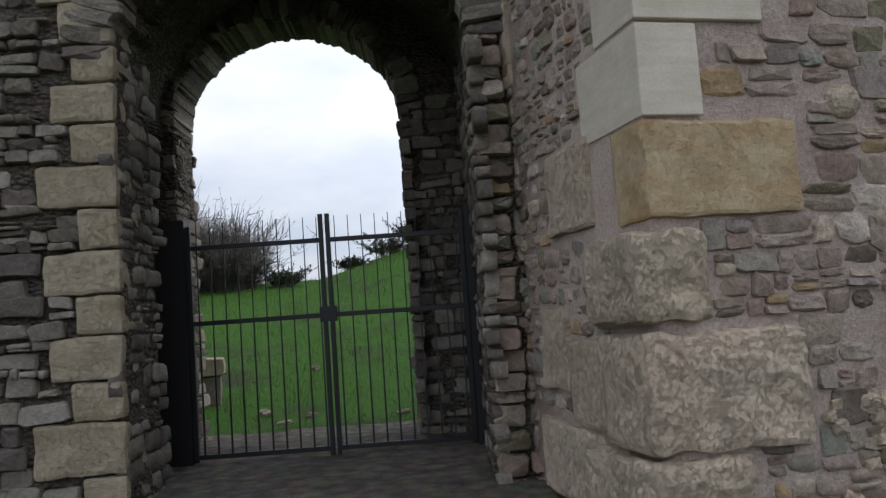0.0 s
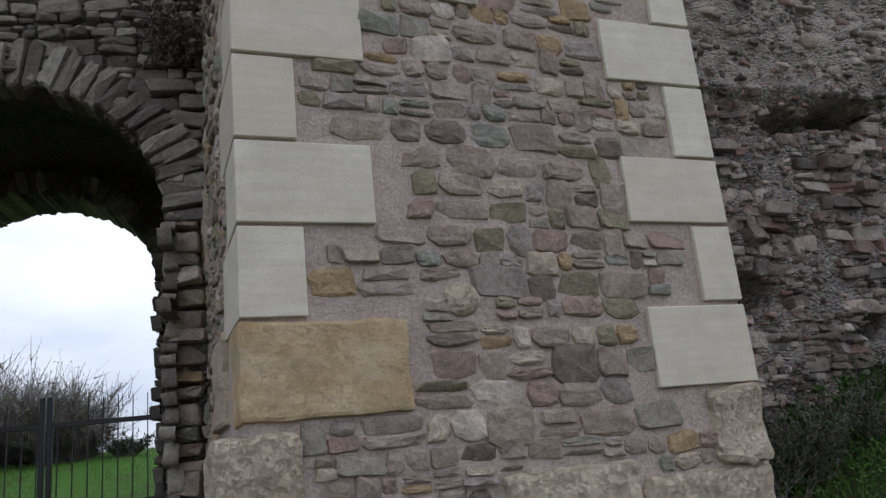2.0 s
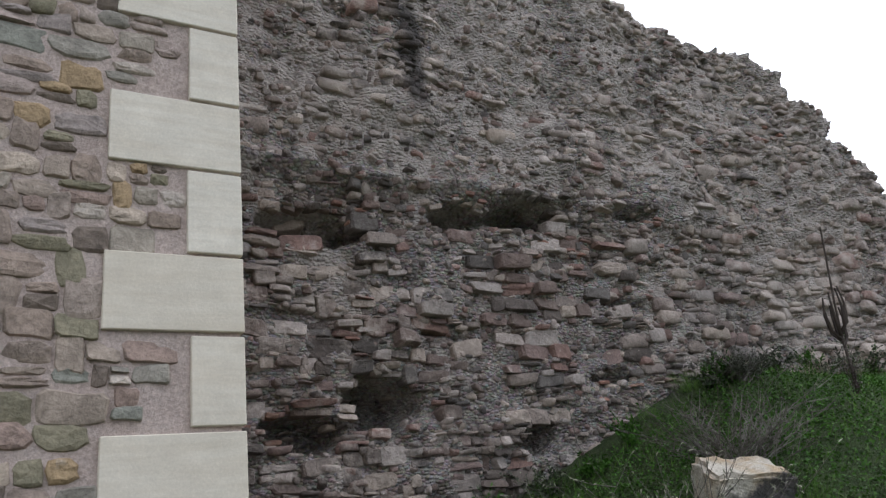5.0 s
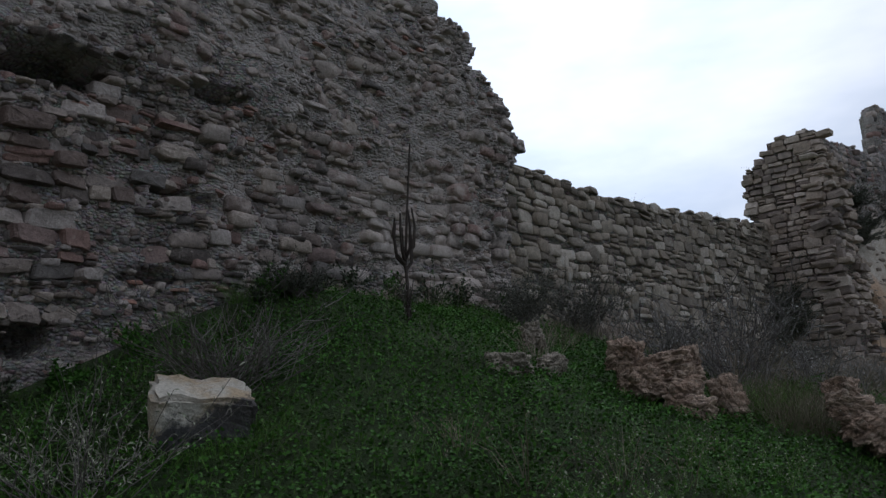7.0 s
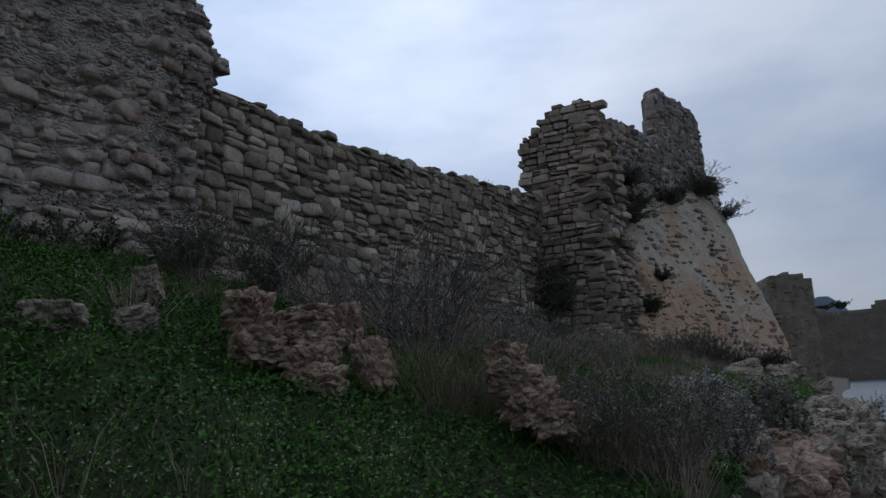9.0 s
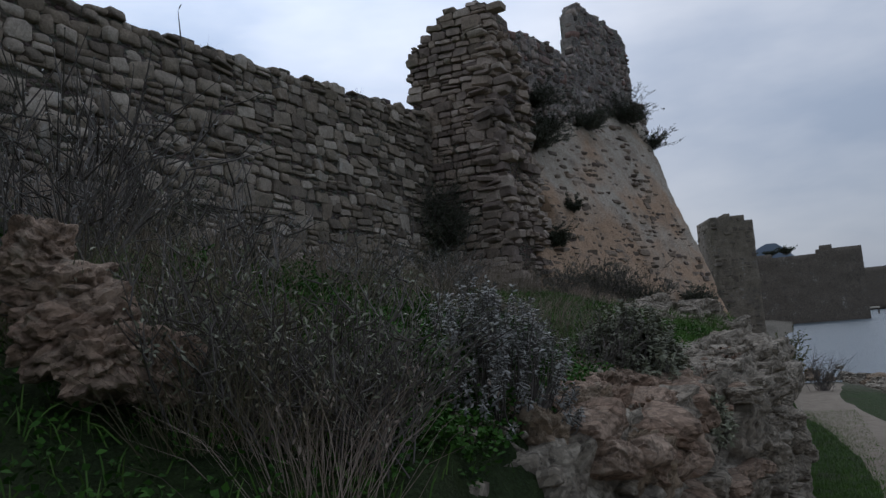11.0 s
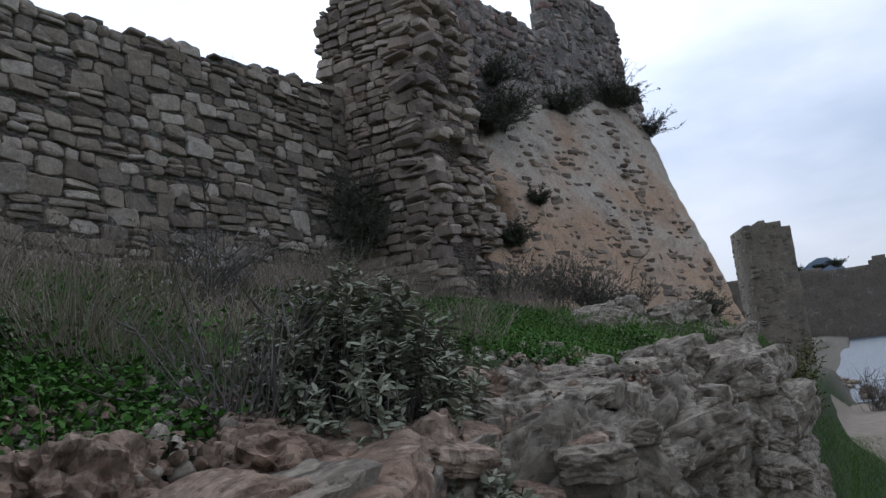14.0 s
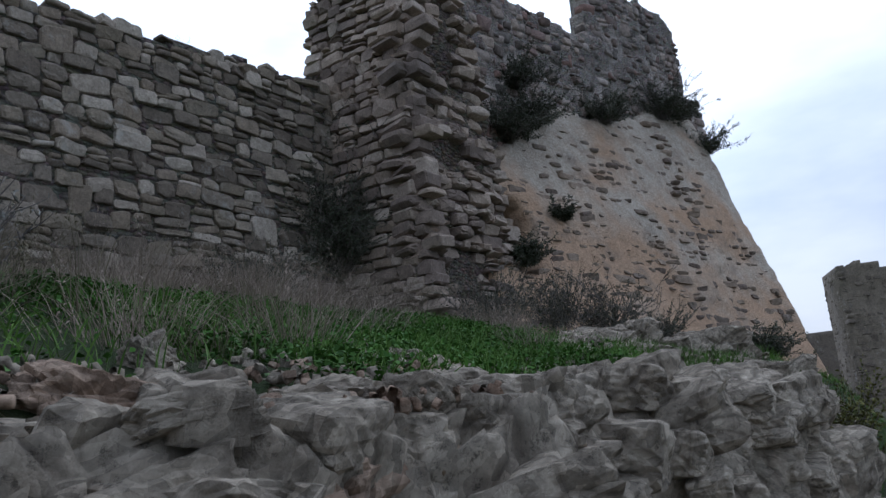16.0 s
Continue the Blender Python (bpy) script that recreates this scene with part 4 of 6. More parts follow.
rng = np.random.default_rng(61)
st = []
for x, z, w, h in courses(rng, 7.9, 7.0, 0.12, 0.19, (1.2, 2.3), 0.03, 0.1, 0.0):
    bare = 0.25 + 0.75 * ease(6.3, 4.2, z - 0.18 * (x - 2)) + 0.35 * turb(x, 6, z, 1.1)
    if rng.random() < 0.62 * bare and z < bat_top(x) - 0.2 and x < 6.75 + 0.135 * z:
        k = rng.uniform(0.6, 1.1) * (1.15 if z < 2.4 else 1.0)
        st.append((x, z + rng.normal(0, 0.02), w * k, h * k * 0.85))
lay(bastion, BF, st, BASTION_STONE, rng, 0.22, (-0.012, 0.022), 0.02, near=lambda x, z: z < 5, tilt=3.5, sink=lambda x, z: bat_push(x, z), shapes=(0, 40))
UP_TOP = [(0.9, 7.6), (2.4, 8.02), (3.3, 8.08), (3.9, 7.9), (4.35, 7.92), (4.7, 8.2), (4.76, 8.7), (4.8, 9.25), (5.1, 9.65), (5.5, 9.7), (6.3, 9.55), (6.6, 9.4), (6.75, 9.3), (6.95, 9.75), (7.5, 9.9), (8.3, 9.8), (8.7, 9.55)]
UF = BF
up_push = lambda x, z: LEAN_IN * bat_top(x) + 0.12 + 0.05 * (z - bat_top(x)) + 0.07 * turb(x, 0, z, 0.8) + 0.05 * turb(x, 9, z, 3.5) + (0.3 * ease(7.0, 7.15, x) if z > 7.5 else 0.0)
up_in = lambda x, z, pad=0.0: x > 0.9 and bat_top(x) - 0.5 < z < lerp_table(x, UP_TOP) + 0.07 * turb(x, 2, 0, 2.5) - pad
upper = sheet("wall_bastion_upper", UF, 8.7, 10.0, 0.08, RUIN_MORTAR, 3.05, inside=up_in, push=up_push)
tagged(upper, "upright broken grey wall on the bastion", "wall", kind="structure")
st = [s for s in courses(rng, 8.62, 10.0, 0.1, 0.22, (0.9, 2.2), 0.06, 0.1, 0.05) if up_in(s[0], s[1], 0.02) and rng.random() < 0.7]
lay(upper, UF, st, RUIN_STONE, rng, 0.2, (-0.02, 0.05), 0.02, tilt=6, sink=up_push)

# ---- the far shore ----
def far_wall(name, x, y0, y1, z0, top, thick, label, category):
    """A distant wall that faces the walk: a body with a broken top."""
    w = sheet(name, pose(x, y1, 0, 0, 0, -90), y1 - y0, 22.0, (y1 - y0) / 60, FAR_STONE, thick, inside=lambda s, z: z < lerp_table(s / (y1 - y0), top), push=lambda s, z: 0.5 * turb(s, 0, z, 0.3) + 0.3 * turb(s, 3, z, 1.0))
    w.location.z = z0
    return tagged(w, label, category)


# the square tower by the shore
FT = pose(62, 2.75, -2.2, 0, 0, -71.6)
ft_top = lambda x: lerp_table(x, [(0, 9.35), (0.35, 9.55), (0.45, 9.35), (0.8, 9.6), (1.9, 9.5), (2.2, 9.1), (2.55, 9.05)])
ft_push = lambda x, z: 0.12 * turb(x, 0, z, 0.6) + 0.06 * turb(x, 4, z, 2.0)
far_tower = thing("far_tower", "square weathered stone tower by the shore", "tower", at=tuple(FT.translation))
ft_in = far_tower.matrix_world.inverted()
sheet("body", ft_in @ FT, 2.55, 10.0, 0.17, FAR_STONE, 4.0, inside=lambda x, z: z < ft_top(x) + 0.08 * turb(x, 0, 0, 3), push=ft_push, parent=far_tower)
rng = np.random.default_rng(71)
ft_st = [q for q in courses(rng, 2.5, 9.6, 0.2, 0.36, (1.0, 2.2), 0.03, 0.2, 0.05) if q[1] < ft_top(q[0]) - 0.15 and 0.15 < q[0] < 2.4 and rng.random() < 0.55]
lay(far_tower, FT, ft_st, FAR_STONE, rng, 0.3, (-0.01, 0.025), 0.03, near=lambda x, z: z > 3, tilt=3, sink=ft_push, shapes=MIXED)
side_st = [q for q in courses(rng, 3.9, 9.2, 0.2, 0.36, (1.0, 2.2), 0.03, 0.2, 0.05) if rng.random() < 0.5]
lay(far_tower, FT @ pose(0, 4.0, 0, 0, 0, -90), side_st, FAR_STONE, rng, 0.3, (-0.01, 0.03), 0.03, tilt=3, shapes=MIXED)
far_wall("far_curtain_wall", 240, -19, 40, -4.4, [(0, 19.5), (0.4, 19.6), (0.55, 19.9), (0.7, 19.2), (0.81, 19.2), (0.84, 20.6), (0.95, 20.3), (1, 19.7)], 5, "long weathered castle wall along the bay", "wall")
far_wall("far_sea_wall", 420, -170, -26, -3.4, [(0, 18.0), (0.1, 19.0), (0.4, 18.6), (1, 18.4)], 5, "low distant sea wall along the bay", "wall")

# the hill and woods across the bay, with haze put into their blue-grey colour
m = Mat("far_hill_painted_haze", 1.0, 0.0)
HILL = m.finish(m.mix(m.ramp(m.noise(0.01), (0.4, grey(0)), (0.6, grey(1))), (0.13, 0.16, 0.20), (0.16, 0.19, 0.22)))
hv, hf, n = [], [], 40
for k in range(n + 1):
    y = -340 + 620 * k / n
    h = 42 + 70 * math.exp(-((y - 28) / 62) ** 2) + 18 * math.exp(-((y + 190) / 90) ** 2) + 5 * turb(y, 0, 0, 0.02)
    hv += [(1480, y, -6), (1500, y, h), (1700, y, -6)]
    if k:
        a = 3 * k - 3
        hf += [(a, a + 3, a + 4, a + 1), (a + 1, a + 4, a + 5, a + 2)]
tagged(ob_from("backdrop", hv, hf, HILL, smooth=True), "far hill across the bay with haze painted in its blue colour", "hill", kind="structure")


# ---- rocks ----
def rock_material(name, a, b, dark=(0.13, 0.11, 0.09), cells=5.0, veins=0.22):
    m = Mat(name, 0.95, 0.2)
    fine, mid, big = m.noise(42, 6, 0.75), m.noise(8, 6, 0.7), m.noise(1.6, 4, 0.6)
    wob = m.n("ShaderNodeVectorMath", Vector=m.geo.outputs["Position"])
    m.put(wob.inputs[1], m.n("ShaderNodeTexNoise", Vector=m.geo.outputs["Position"], Scale=1.2, Detail=2.0).outputs["Color"])
    vor = m.n("ShaderNodeTexVoronoi", Vector=m.n("ShaderNodeMapping", Vector=wob.outputs[0], Scale=(1, 1, 1.6)).outputs[0], Scale=cells)
    crack = m.n("ShaderNodeTexVoronoi", Vector=m.n("ShaderNodeMapping", Vector=wob.outputs[0], Scale=(1, 1, 1.6)).outputs[0], Scale=cells)
    crack.feature = "DISTANCE_TO_EDGE"
    tone = m.n("ShaderNodeSeparateColor", Color=vor.outputs["Color"]).outputs[0]
    col = m.mix(m.ramp(m.math("ADD", m.math("MULTIPLY", big, 0.7), m.math("MULTIPLY", tone, 0.3)), (0.35, grey(0)), (0.65, grey(1))), a, b)
    col = m.mix(m.ramp(m.noise(2.3, 5, 0.7), (0.56, grey(0)), (0.68, grey(0.4))), col, (0.27, 0.205, 0.15))
    col = m.mix(m.ramp(mid, (0.30, grey(0.6)), (0.44, grey(0))), col, dark)
    col = m.mix(m.ramp(m.noise(14, 5, 0.7), (0.56, grey(0)), (0.68, grey(0.6))), col, (0.40, 0.345, 0.265))
    col = m.mix(m.ramp(crack.outputs["Distance"], (0.0, grey(veins)), (0.09, grey(0))), col, dark)
    chip = m.n("ShaderNodeTexVoronoi", Vector=m.n("ShaderNodeMapping", Vector=wob.outputs[0], Scale=(1, 1, 1.7)).outputs[0], Scale=24.0)
    col = m.mix(1.0, col, m.ramp(m.n("ShaderNodeSeparateColor", Color=chip.outputs["Color"]).outputs[1], (0.05, grey(0.68)), (0.95, grey(1.25))), "MULTIPLY")
    col = m.mix(1.0, col, m.ramp(fine, (0.28, grey(0.7)), (0.72, grey(1.2))), "MULTIPLY")
    pit = m.noise(17, 8, 0.82)
    col = m.mix(1.0, col, m.ramp(pit, (0.36, grey(0.4)), (0.45, grey(1.1))), "MULTIPLY")
    h = m.math("ADD", m.math("ADD", m.math("MULTIPLY", fine, 0.8), m.math("MULTIPLY", m.ramp(pit, (0.3, grey(0)), (0.55, grey(1))), 0.8)), m.math("ADD", mid, m.math("MULTIPLY", m.ramp(crack.outputs["Distance"], (0.0, grey(0)), (0.1, grey(1))), 0.8 * veins)))
    return m.finish(col, h, 0.6, 0.03)


PINK_ROCK = rock_material("pinkish_conglomerate", (0.285, 0.195, 0.138), (0.375, 0.28, 0.208), (0.10, 0.07, 0.048), 4.0, 0.5)
GREY_ROCK = rock_material("grey_weathered_limestone", (0.26, 0.222, 0.172), (0.38, 0.33, 0.262), (0.09, 0.072, 0.053), 3.0, 0.6)
BROWN_ROCK = rock_material("brown_sandstone", (0.26, 0.195, 0.13), (0.33, 0.25, 0.175))


def rock(name, at, size, material, label, seed, layers=0.0, flat=0.7, turn=0.0, group=""):
    bm = bmesh.new()
    bmesh.ops.create_icosphere(bm, subdivisions=5 if 10 < at[0] < 19 else 4, radius=1.0)
    for v in bm.verts:
        c = v.co.copy()
        s = max(abs(c.x), abs(c.y), abs(c.z))
        c = c.lerp(c / s * 0.8, 0.62)
        p = c + Vector((seed * 7.3, seed * 1.7, 0))
        r = 1 + 0.20 * noise.fractal(p * 1.3, 1.0, 2.0, 3) + 0.07 * noise.fractal(p * 4.5, 0.8, 2.0, 4)
        r -= 0.16 * max(0.0, 0.25 - abs(noise.noise(p * 2.1))) / 0.25
        ds, pts = noise.voronoi(Vector((p.x * 1.6, p.y * 1.6, p.z * 2.2)))
        r += 0.14 * noise.noise(pts[0] * 7.3) - 0.07 * (1 - ease(0.0, 0.10, ds[1] - ds[0]))
        if layers:
            r += layers * (abs(((c.z * 3.2 + 0.4 * noise.noise(p * 1.5)) % 1.0) - 0.5) - 0.25)
        c *= r
        c.z = min(c.z, flat + 0.08 * noise.noise(p * 3))
        v.co = Vector((c.x * size[0], c.y * size[1], c.z * size[2]))
    me = bpy.data.meshes.new(name)
    bm.to_mesh(me)
    bm.free()
    me.materials.append(material)
    ob = new(name, me)
    ob.matrix_world = pose(*at, 14 * math.sin(seed * 2.1), 14 * math.cos(seed * 3.7), turn)
    return tagged(ob, label, "rock", group)


# outcrop under the bank: a broken ledge that drops to the footpath
LEDGE_TOP = [(12.6, 0.8), (13.4, 0.92), (15, 0.86), (16.4, 0.9), (17, 0.94), (18.15, 0.98), (18.45, 0.6), (18.75, 1.02), (20, 0.92), (21.5, 0.72), (24, 0.88), (26, 0.7)]
LEDGE_OUT = [(12.6, -0.3), (13.4, -0.55), (15, -0.72), (17, -0.98), (18.2, -0.95), (18.5, -0.55), (18.8, -0.9), (20.2, -1.15), (22, -0.95), (24, -0.6), (26, -0.7)]


def ledge_mesh():
    us, vs = np.concatenate([np.arange(12.6, 19.6, 0.018), np.arange(19.6, 26.0, 0.035)]), np.linspace(0, 1, 96)
    out = []
    for x in us:
        top, lip, foot = lerp_table(x, LEDGE_TOP), lerp_table(x, LEDGE_OUT), lerp_table(x, PATH_Z) - 0.25
        back = lip + 0.95
        for v in vs:
            if v < 0.5:
                k = v / 0.5
                y, z = back + (lip - back) * k, max(top - 0.05 + 0.05 * k, ground_z(x, back) * (1 - k) + top * k - 0.1)
            else:
                k = (v - 0.5) / 0.5
                y, z = lip - 0.28 * k ** 0.7, top + (foot - top) * k ** 1.15
            p = Vector((x, y * 1.3, z))
            d = 0.12 * noise.fractal(p * 0.9, 1.0, 2.0, 3) + 0.05 * noise.fractal(p * 7.0, 0.8, 2.1, 4)
            q = p + 0.05 * noise.noise_vector(p * 2.2) + 0.01 * noise.noise_vector(p * 9)
            for sc, step, cut, wide in ((0.8, 0.10, 0.12, 0.05), (2.4, 0.06, 0.045, 0.08), (7.0, 0.032, 0.014, 0.15)):
                ds, pts = noise.voronoi(Vector((q.x * 1.7 * sc, q.y * 2.2 * sc, q.z * 3.6 * sc)))
                d += step * noise.noise(pts[0] * 7.7) * 1.7 - cut * (1 - ease(0.0, wide, ds[1] - ds[0]))
            d -= 0.10 * max(0.0, noise.noise(p * 4.2 + Vector((9, 2, 5))) - 0.3) / 0.3
            d = max(-0.3, min(d, 0.26))
            nz = 0.9 if v < 0.45 else (0.6 if v < 0.6 else 0.15)
            out.append((x + 0.1 * d, y - d * (1 - nz * 0.8), z + d * nz * (0.7 if v < 0.5 else 1)))
    i, j = np.meshgrid(np.arange(len(us) - 1), np.arange(len(vs) - 1), indexing="ij")
    q = i * len(vs) + j
    return out, np.stack([q, q + 1, q + len(vs) + 1, q + len(vs)], -1)


lv, lf = ledge_mesh()
tagged(fast_mesh("rock_outcrop", lv, lf, 4, GREY_ROCK), "weathered grey limestone outcrop under the grassy bank", "rock")

outcrop = bpy.data.objects["rock_outcrop"]
rng = np.random.default_rng(66)
lv = np.array(lv).reshape(-1, 96, 3)
for k in range(110):
    i, j = int(rng.integers(20, len(lv) - 60)), int(rng.integers(18, 84))
    c = lv[i, j]
    s = rng.uniform(0.03, 0.08) * (1.6 if rng.random() < 0.15 else 1)
    o = new("rock_fragment", shape_mesh(int(rng.integers(*ROUNDED)), GREY_ROCK if c[0] > 15.8 or rng.random() < 0.5 else PINK_ROCK))
    o.parent = outcrop
    face = 0 if j > 51 else -62
    o.matrix_local = pose(c[0], c[1], c[2], face + rng.normal(0, 14), rng.normal(0, 12), rng.normal(0, 25)) @ Matrix.Diagonal((s * rng.uniform(1.0, 1.9), s * 1.4, s * rng.uniform(0.7, 1.2), 1))

# the larger weathered blocks that make up the face and the top of the outcrop
def boulder_mesh(seed, material):
    bm = bmesh.new()
    bmesh.ops.create_icosphere(bm, subdivisions=4, radius=1.0)
    for v in bm.verts:
        c = v.co.copy()
        c = c.lerp(c / max(abs(c.x), abs(c.y), abs(c.z)) * 0.85, 0.72)
        p = c + Vector((seed * 5.1, seed * 2.3, seed))
        ds, pts = noise.voronoi(p * 1.5)
        r = 1 + 0.16 * noise.fractal(p * 1.2, 1.0, 2.0, 3) + 0.05 * noise.fractal(p * 6, 0.8, 2.0, 4)
        v.co = c * (r + 0.10 * noise.noise(pts[0] * 6.1) - 0.05 * (1 - ease(0.0, 0.08, ds[1] - ds[0])))
    me = bpy.data.meshes.new("boulder")
    bm.to_mesh(me)
    bm.free()
    me.materials.append(material)
    return me


GREY_BOULDERS, PINK_BOULDERS = [boulder_mesh(k, GREY_ROCK) for k in range(7)], [boulder_mesh(k + 20, PINK_ROCK) for k in range(4)]
rng = np.random.default_rng(68)
x = 13.6
while x < 25.0:
    near = x < 19.8
    for row in range(6 if near else 4):
        px = x + rng.uniform(-0.09, 0.09)
        i = int(np.argmin(np.abs(lv[:, 50, 0] - px)))
        j = int(np.clip((22 + row * 11 if near else 30 + row * 14) + rng.normal(0, 2.5), 14, 88))
        c = lv[i, j]
        w = rng.uniform(0.08, 0.17) * (1.5 if rng.random() < 0.2 else 1) * (1 if near else 1.7)
        pink = c[0] < 16.2 and rng.random() < 0.75
        o = new("boulder", (PINK_BOULDERS if pink else GREY_BOULDERS)[int(rng.integers(4 if pink else 7))])
        o.parent = outcrop
        tall = rng.uniform(0.4, 0.75)
        drop = 0.3 * w * tall if j < 48 else 0.1 * w
        o.matrix_local = pose(c[0], c[1] + (0.0 if j < 48 else 0.15 * w), c[2] - drop, rng.normal(0, 9), rng.normal(0, 9), rng.uniform(-30, 30)) @ Matrix.Diagonal((w * rng.uniform(1.0, 1.5), w, w * tall, 1))
    x += rng.uniform(0.13, 0.22) * (1 if near else 1.7)

# the pale block in the grass
bm = bmesh.new()
bmesh.ops.create_cube(bm, size=1.0)
bmesh.ops.scale(bm, vec=(0.56, 0.45, 0.32), verts=bm.verts)
bmesh.ops.bevel(bm, geom=bm.edges[:], offset=0.035, segments=2, affect="EDGES")
bmesh.ops.subdivide_edges(bm, edges=[e for e in bm.edges if e.calc_length() > 0.08], cuts=7, use_grid_fill=True)
for v in bm.verts:
    v.co += noise.noise_vector(v.co * 6) * 0.03 + noise.noise_vector(v.co * 16) * 0.016
    v.co.z += 0.12 * (0.2 - v.co.x) * (v.co.z > 0)
m = Mat("pale_limestone_black_front", 0.9, 0.3)
mid, fine = m.noise(7, 6, 0.7), m.noise(40, 5, 0.7)
col = m.mix(m.ramp(m.noise(3, 4, 0.6), (0.45, grey(0)), (0.6, grey(0.8))), (0.52, 0.47, 0.39), (0.42, 0.30, 0.17))
at = m.n("ShaderNodeSeparateXYZ", Vector=m.co)
# black grows towards the foot, front and +x side, with a ragged edge
edge = m.math("ADD", m.math("MULTIPLY", m.noise(7, 5, 0.7, where=m.co), 0.5), m.math("SUBTRACT", m.math("MULTIPLY", at.outputs["X"], 0.55), m.math("ADD", m.math("MULTIPLY", at.outputs["Z"], 1.5), at.outputs["Y"])))
col = m.mix(m.ramp(edge, (0.27, grey(0)), (0.36, grey(0.92))), col, (0.04, 0.04, 0.045))
PALE = m.finish(m.mix(1.0, col, m.ramp(fine, (0.3, grey(0.7)), (0.7, grey(1.2))), "MULTIPLY"), m.math("ADD", fine, mid), 0.8, 0.03)
me = bpy.data.meshes.new("stone_block")
bm.to_mesh(me)
me.materials.append(PALE)
bm.free()
blk = new("stone_block", me)
blk.matrix_world = pose(8.13, 3.20, 1.80, 20, 0, -30)
tagged(blk, "pale squared limestone block, black towards its lower front, in the grass", "stone block")

ROCKS = [  # x, y, top, half sizes, kind
    (11.28, 2.08, 2.22, 0.15, 0.15, 0.15, "p"), (11.34, 2.0, 2.05, 0.2, 0.18, 0.15, "p"), (11.44, 1.78, 2.10, 0.19, 0.18, 0.11, "p"), (11.40, 1.72, 1.97, 0.2, 0.17, 0.12, "p"), (11.30, 1.64, 1.86, 0.18, 0.15, 0.14, "p"), (11.16, 1.92, 1.97, 0.19, 0.18, 0.15, "p"), (11.22, 1.54, 1.74, 0.16, 0.14, 0.14, "p"),
    (11.60, 1.42, 1.88, 0.12, 0.11, 0.20, "p"), (12.02, 1.86, 2.16, 0.10, 0.09, 0.18, "p"), (11.80, 0.66, 1.80, 0.13, 0.12, 0.12, "p"), (11.82, 0.62, 1.69, 0.18, 0.14, 0.12, "p"), (11.84, 0.55, 1.57, 0.20, 0.15, 0.14, "p"), (11.86, 0.44, 1.46, 0.16, 0.13, 0.13, "p"), (11.98, 0.38, 1.44, 0.14, 0.12, 0.14, "p"),
    (10.3, 2.55, 2.14, 0.2, 0.14, 0.12, "g"), (10.75, 2.45, 2.13, 0.14, 0.1, 0.1, "g"), (11.3, 2.95, 2.47, 0.13, 0.1, 0.14, "g"), (9.55, 0.55, 1.08, 0.12, 0.1, 0.09, "g"), (10.1, 0.35, 1.05, 0.16, 0.12, 0.1, "g"),
    (16.96, -0.63, 0.92, 0.17, 0.12, 0.09, "b"), (16.53, -0.55, 0.9500000000000001, 0.15, 0.12, 0.08, "b"), (17.24, -0.89, 0.8500000000000001, 0.14, 0.1, 0.1, "b"), (17.43, -0.62, 1.0, 0.19, 0.14, 0.09, "g"), (20.3, 0.05, 1.27, 0.34, 0.26, 0.22, "g"), (20.95, 0.35, 1.42, 0.36, 0.24, 0.22, "g"), (21.9, 0.55, 1.56, 0.42, 0.28, 0.24, "g"), (22.9, 0.65, 1.68, 0.4, 0.3, 0.24, "g"),
    (12.75, 0.05, 1.16, 0.3, 0.14, 0.14, "b"), (13.35, -0.32, 1.02, 0.22, 0.16, 0.22, "b"), (13.9, -0.45, 1.02, 0.2, 0.14, 0.2, "b"), (14.3, -0.38, 1.03, 0.24, 0.18, 0.22, "p"), (14.75, -0.3, 1.04, 0.26, 0.2, 0.18, "p"),
    (15.25, -0.42, 1.02, 0.28, 0.2, 0.18, "p"), (15.6, -0.62, 0.95, 0.22, 0.16, 0.2, "p"), (14.1, -0.62, 0.8, 0.22, 0.18, 0.26, "b"), (16.9, -0.75, 0.92, 0.34, 0.26, 0.2, "p"), (17.3, -0.55, 1.04, 0.3, 0.2, 0.14, "g"), (17.75, -0.78, 0.98, 0.34, 0.22, 0.2, "g"),
    (16.7, -0.35, 1.08, 0.22, 0.16, 0.12, "p"), (18.1, -0.2, 1.2, 0.12, 0.08, 0.1, "g"), (17.2, 0.12, 1.26, 0.1, 0.07, 0.09, "g"), (19.0, -0.55, 1.08, 0.3, 0.26, 0.26, "g"), (19.5, -0.75, 0.92, 0.36, 0.28, 0.32, "g"), (20.1, -0.5, 1.05, 0.34, 0.3, 0.26, "g"),
    (20.6, -0.95, 0.7, 0.42, 0.3, 0.36, "g"), (21.6, 0.0, 1.32, 0.4, 0.3, 0.3, "g"), (22.6, 0.05, 1.44, 0.5, 0.34, 0.34, "g"), (23.6, 0.1, 1.55, 0.55, 0.4, 0.4, "g"), (24.4, -0.3, 1.2, 0.6, 0.4, 0.5, "g"), (22.0, -0.6, 0.9, 0.5, 0.35, 0.4, "g")]
for k, (x, y, top, a, b, c, kind) in enumerate(ROCKS):
    mt = {"p": PINK_ROCK, "g": GREY_ROCK, "b": BROWN_ROCK}[kind]
    lb = {"p": "pinkish layered conglomerate rock in the grass", "g": "grey weathered limestone rock on the bank", "b": "brown sandstone slab at the edge of the bank"}[kind]
    rock("rock", (x, y, top - 0.72 * c), (a, b, c), mt, lb, k + 1, 0.12 if kind == "p" else 0.08, 0.9, k * 47 % 360, "rocks on the bank")


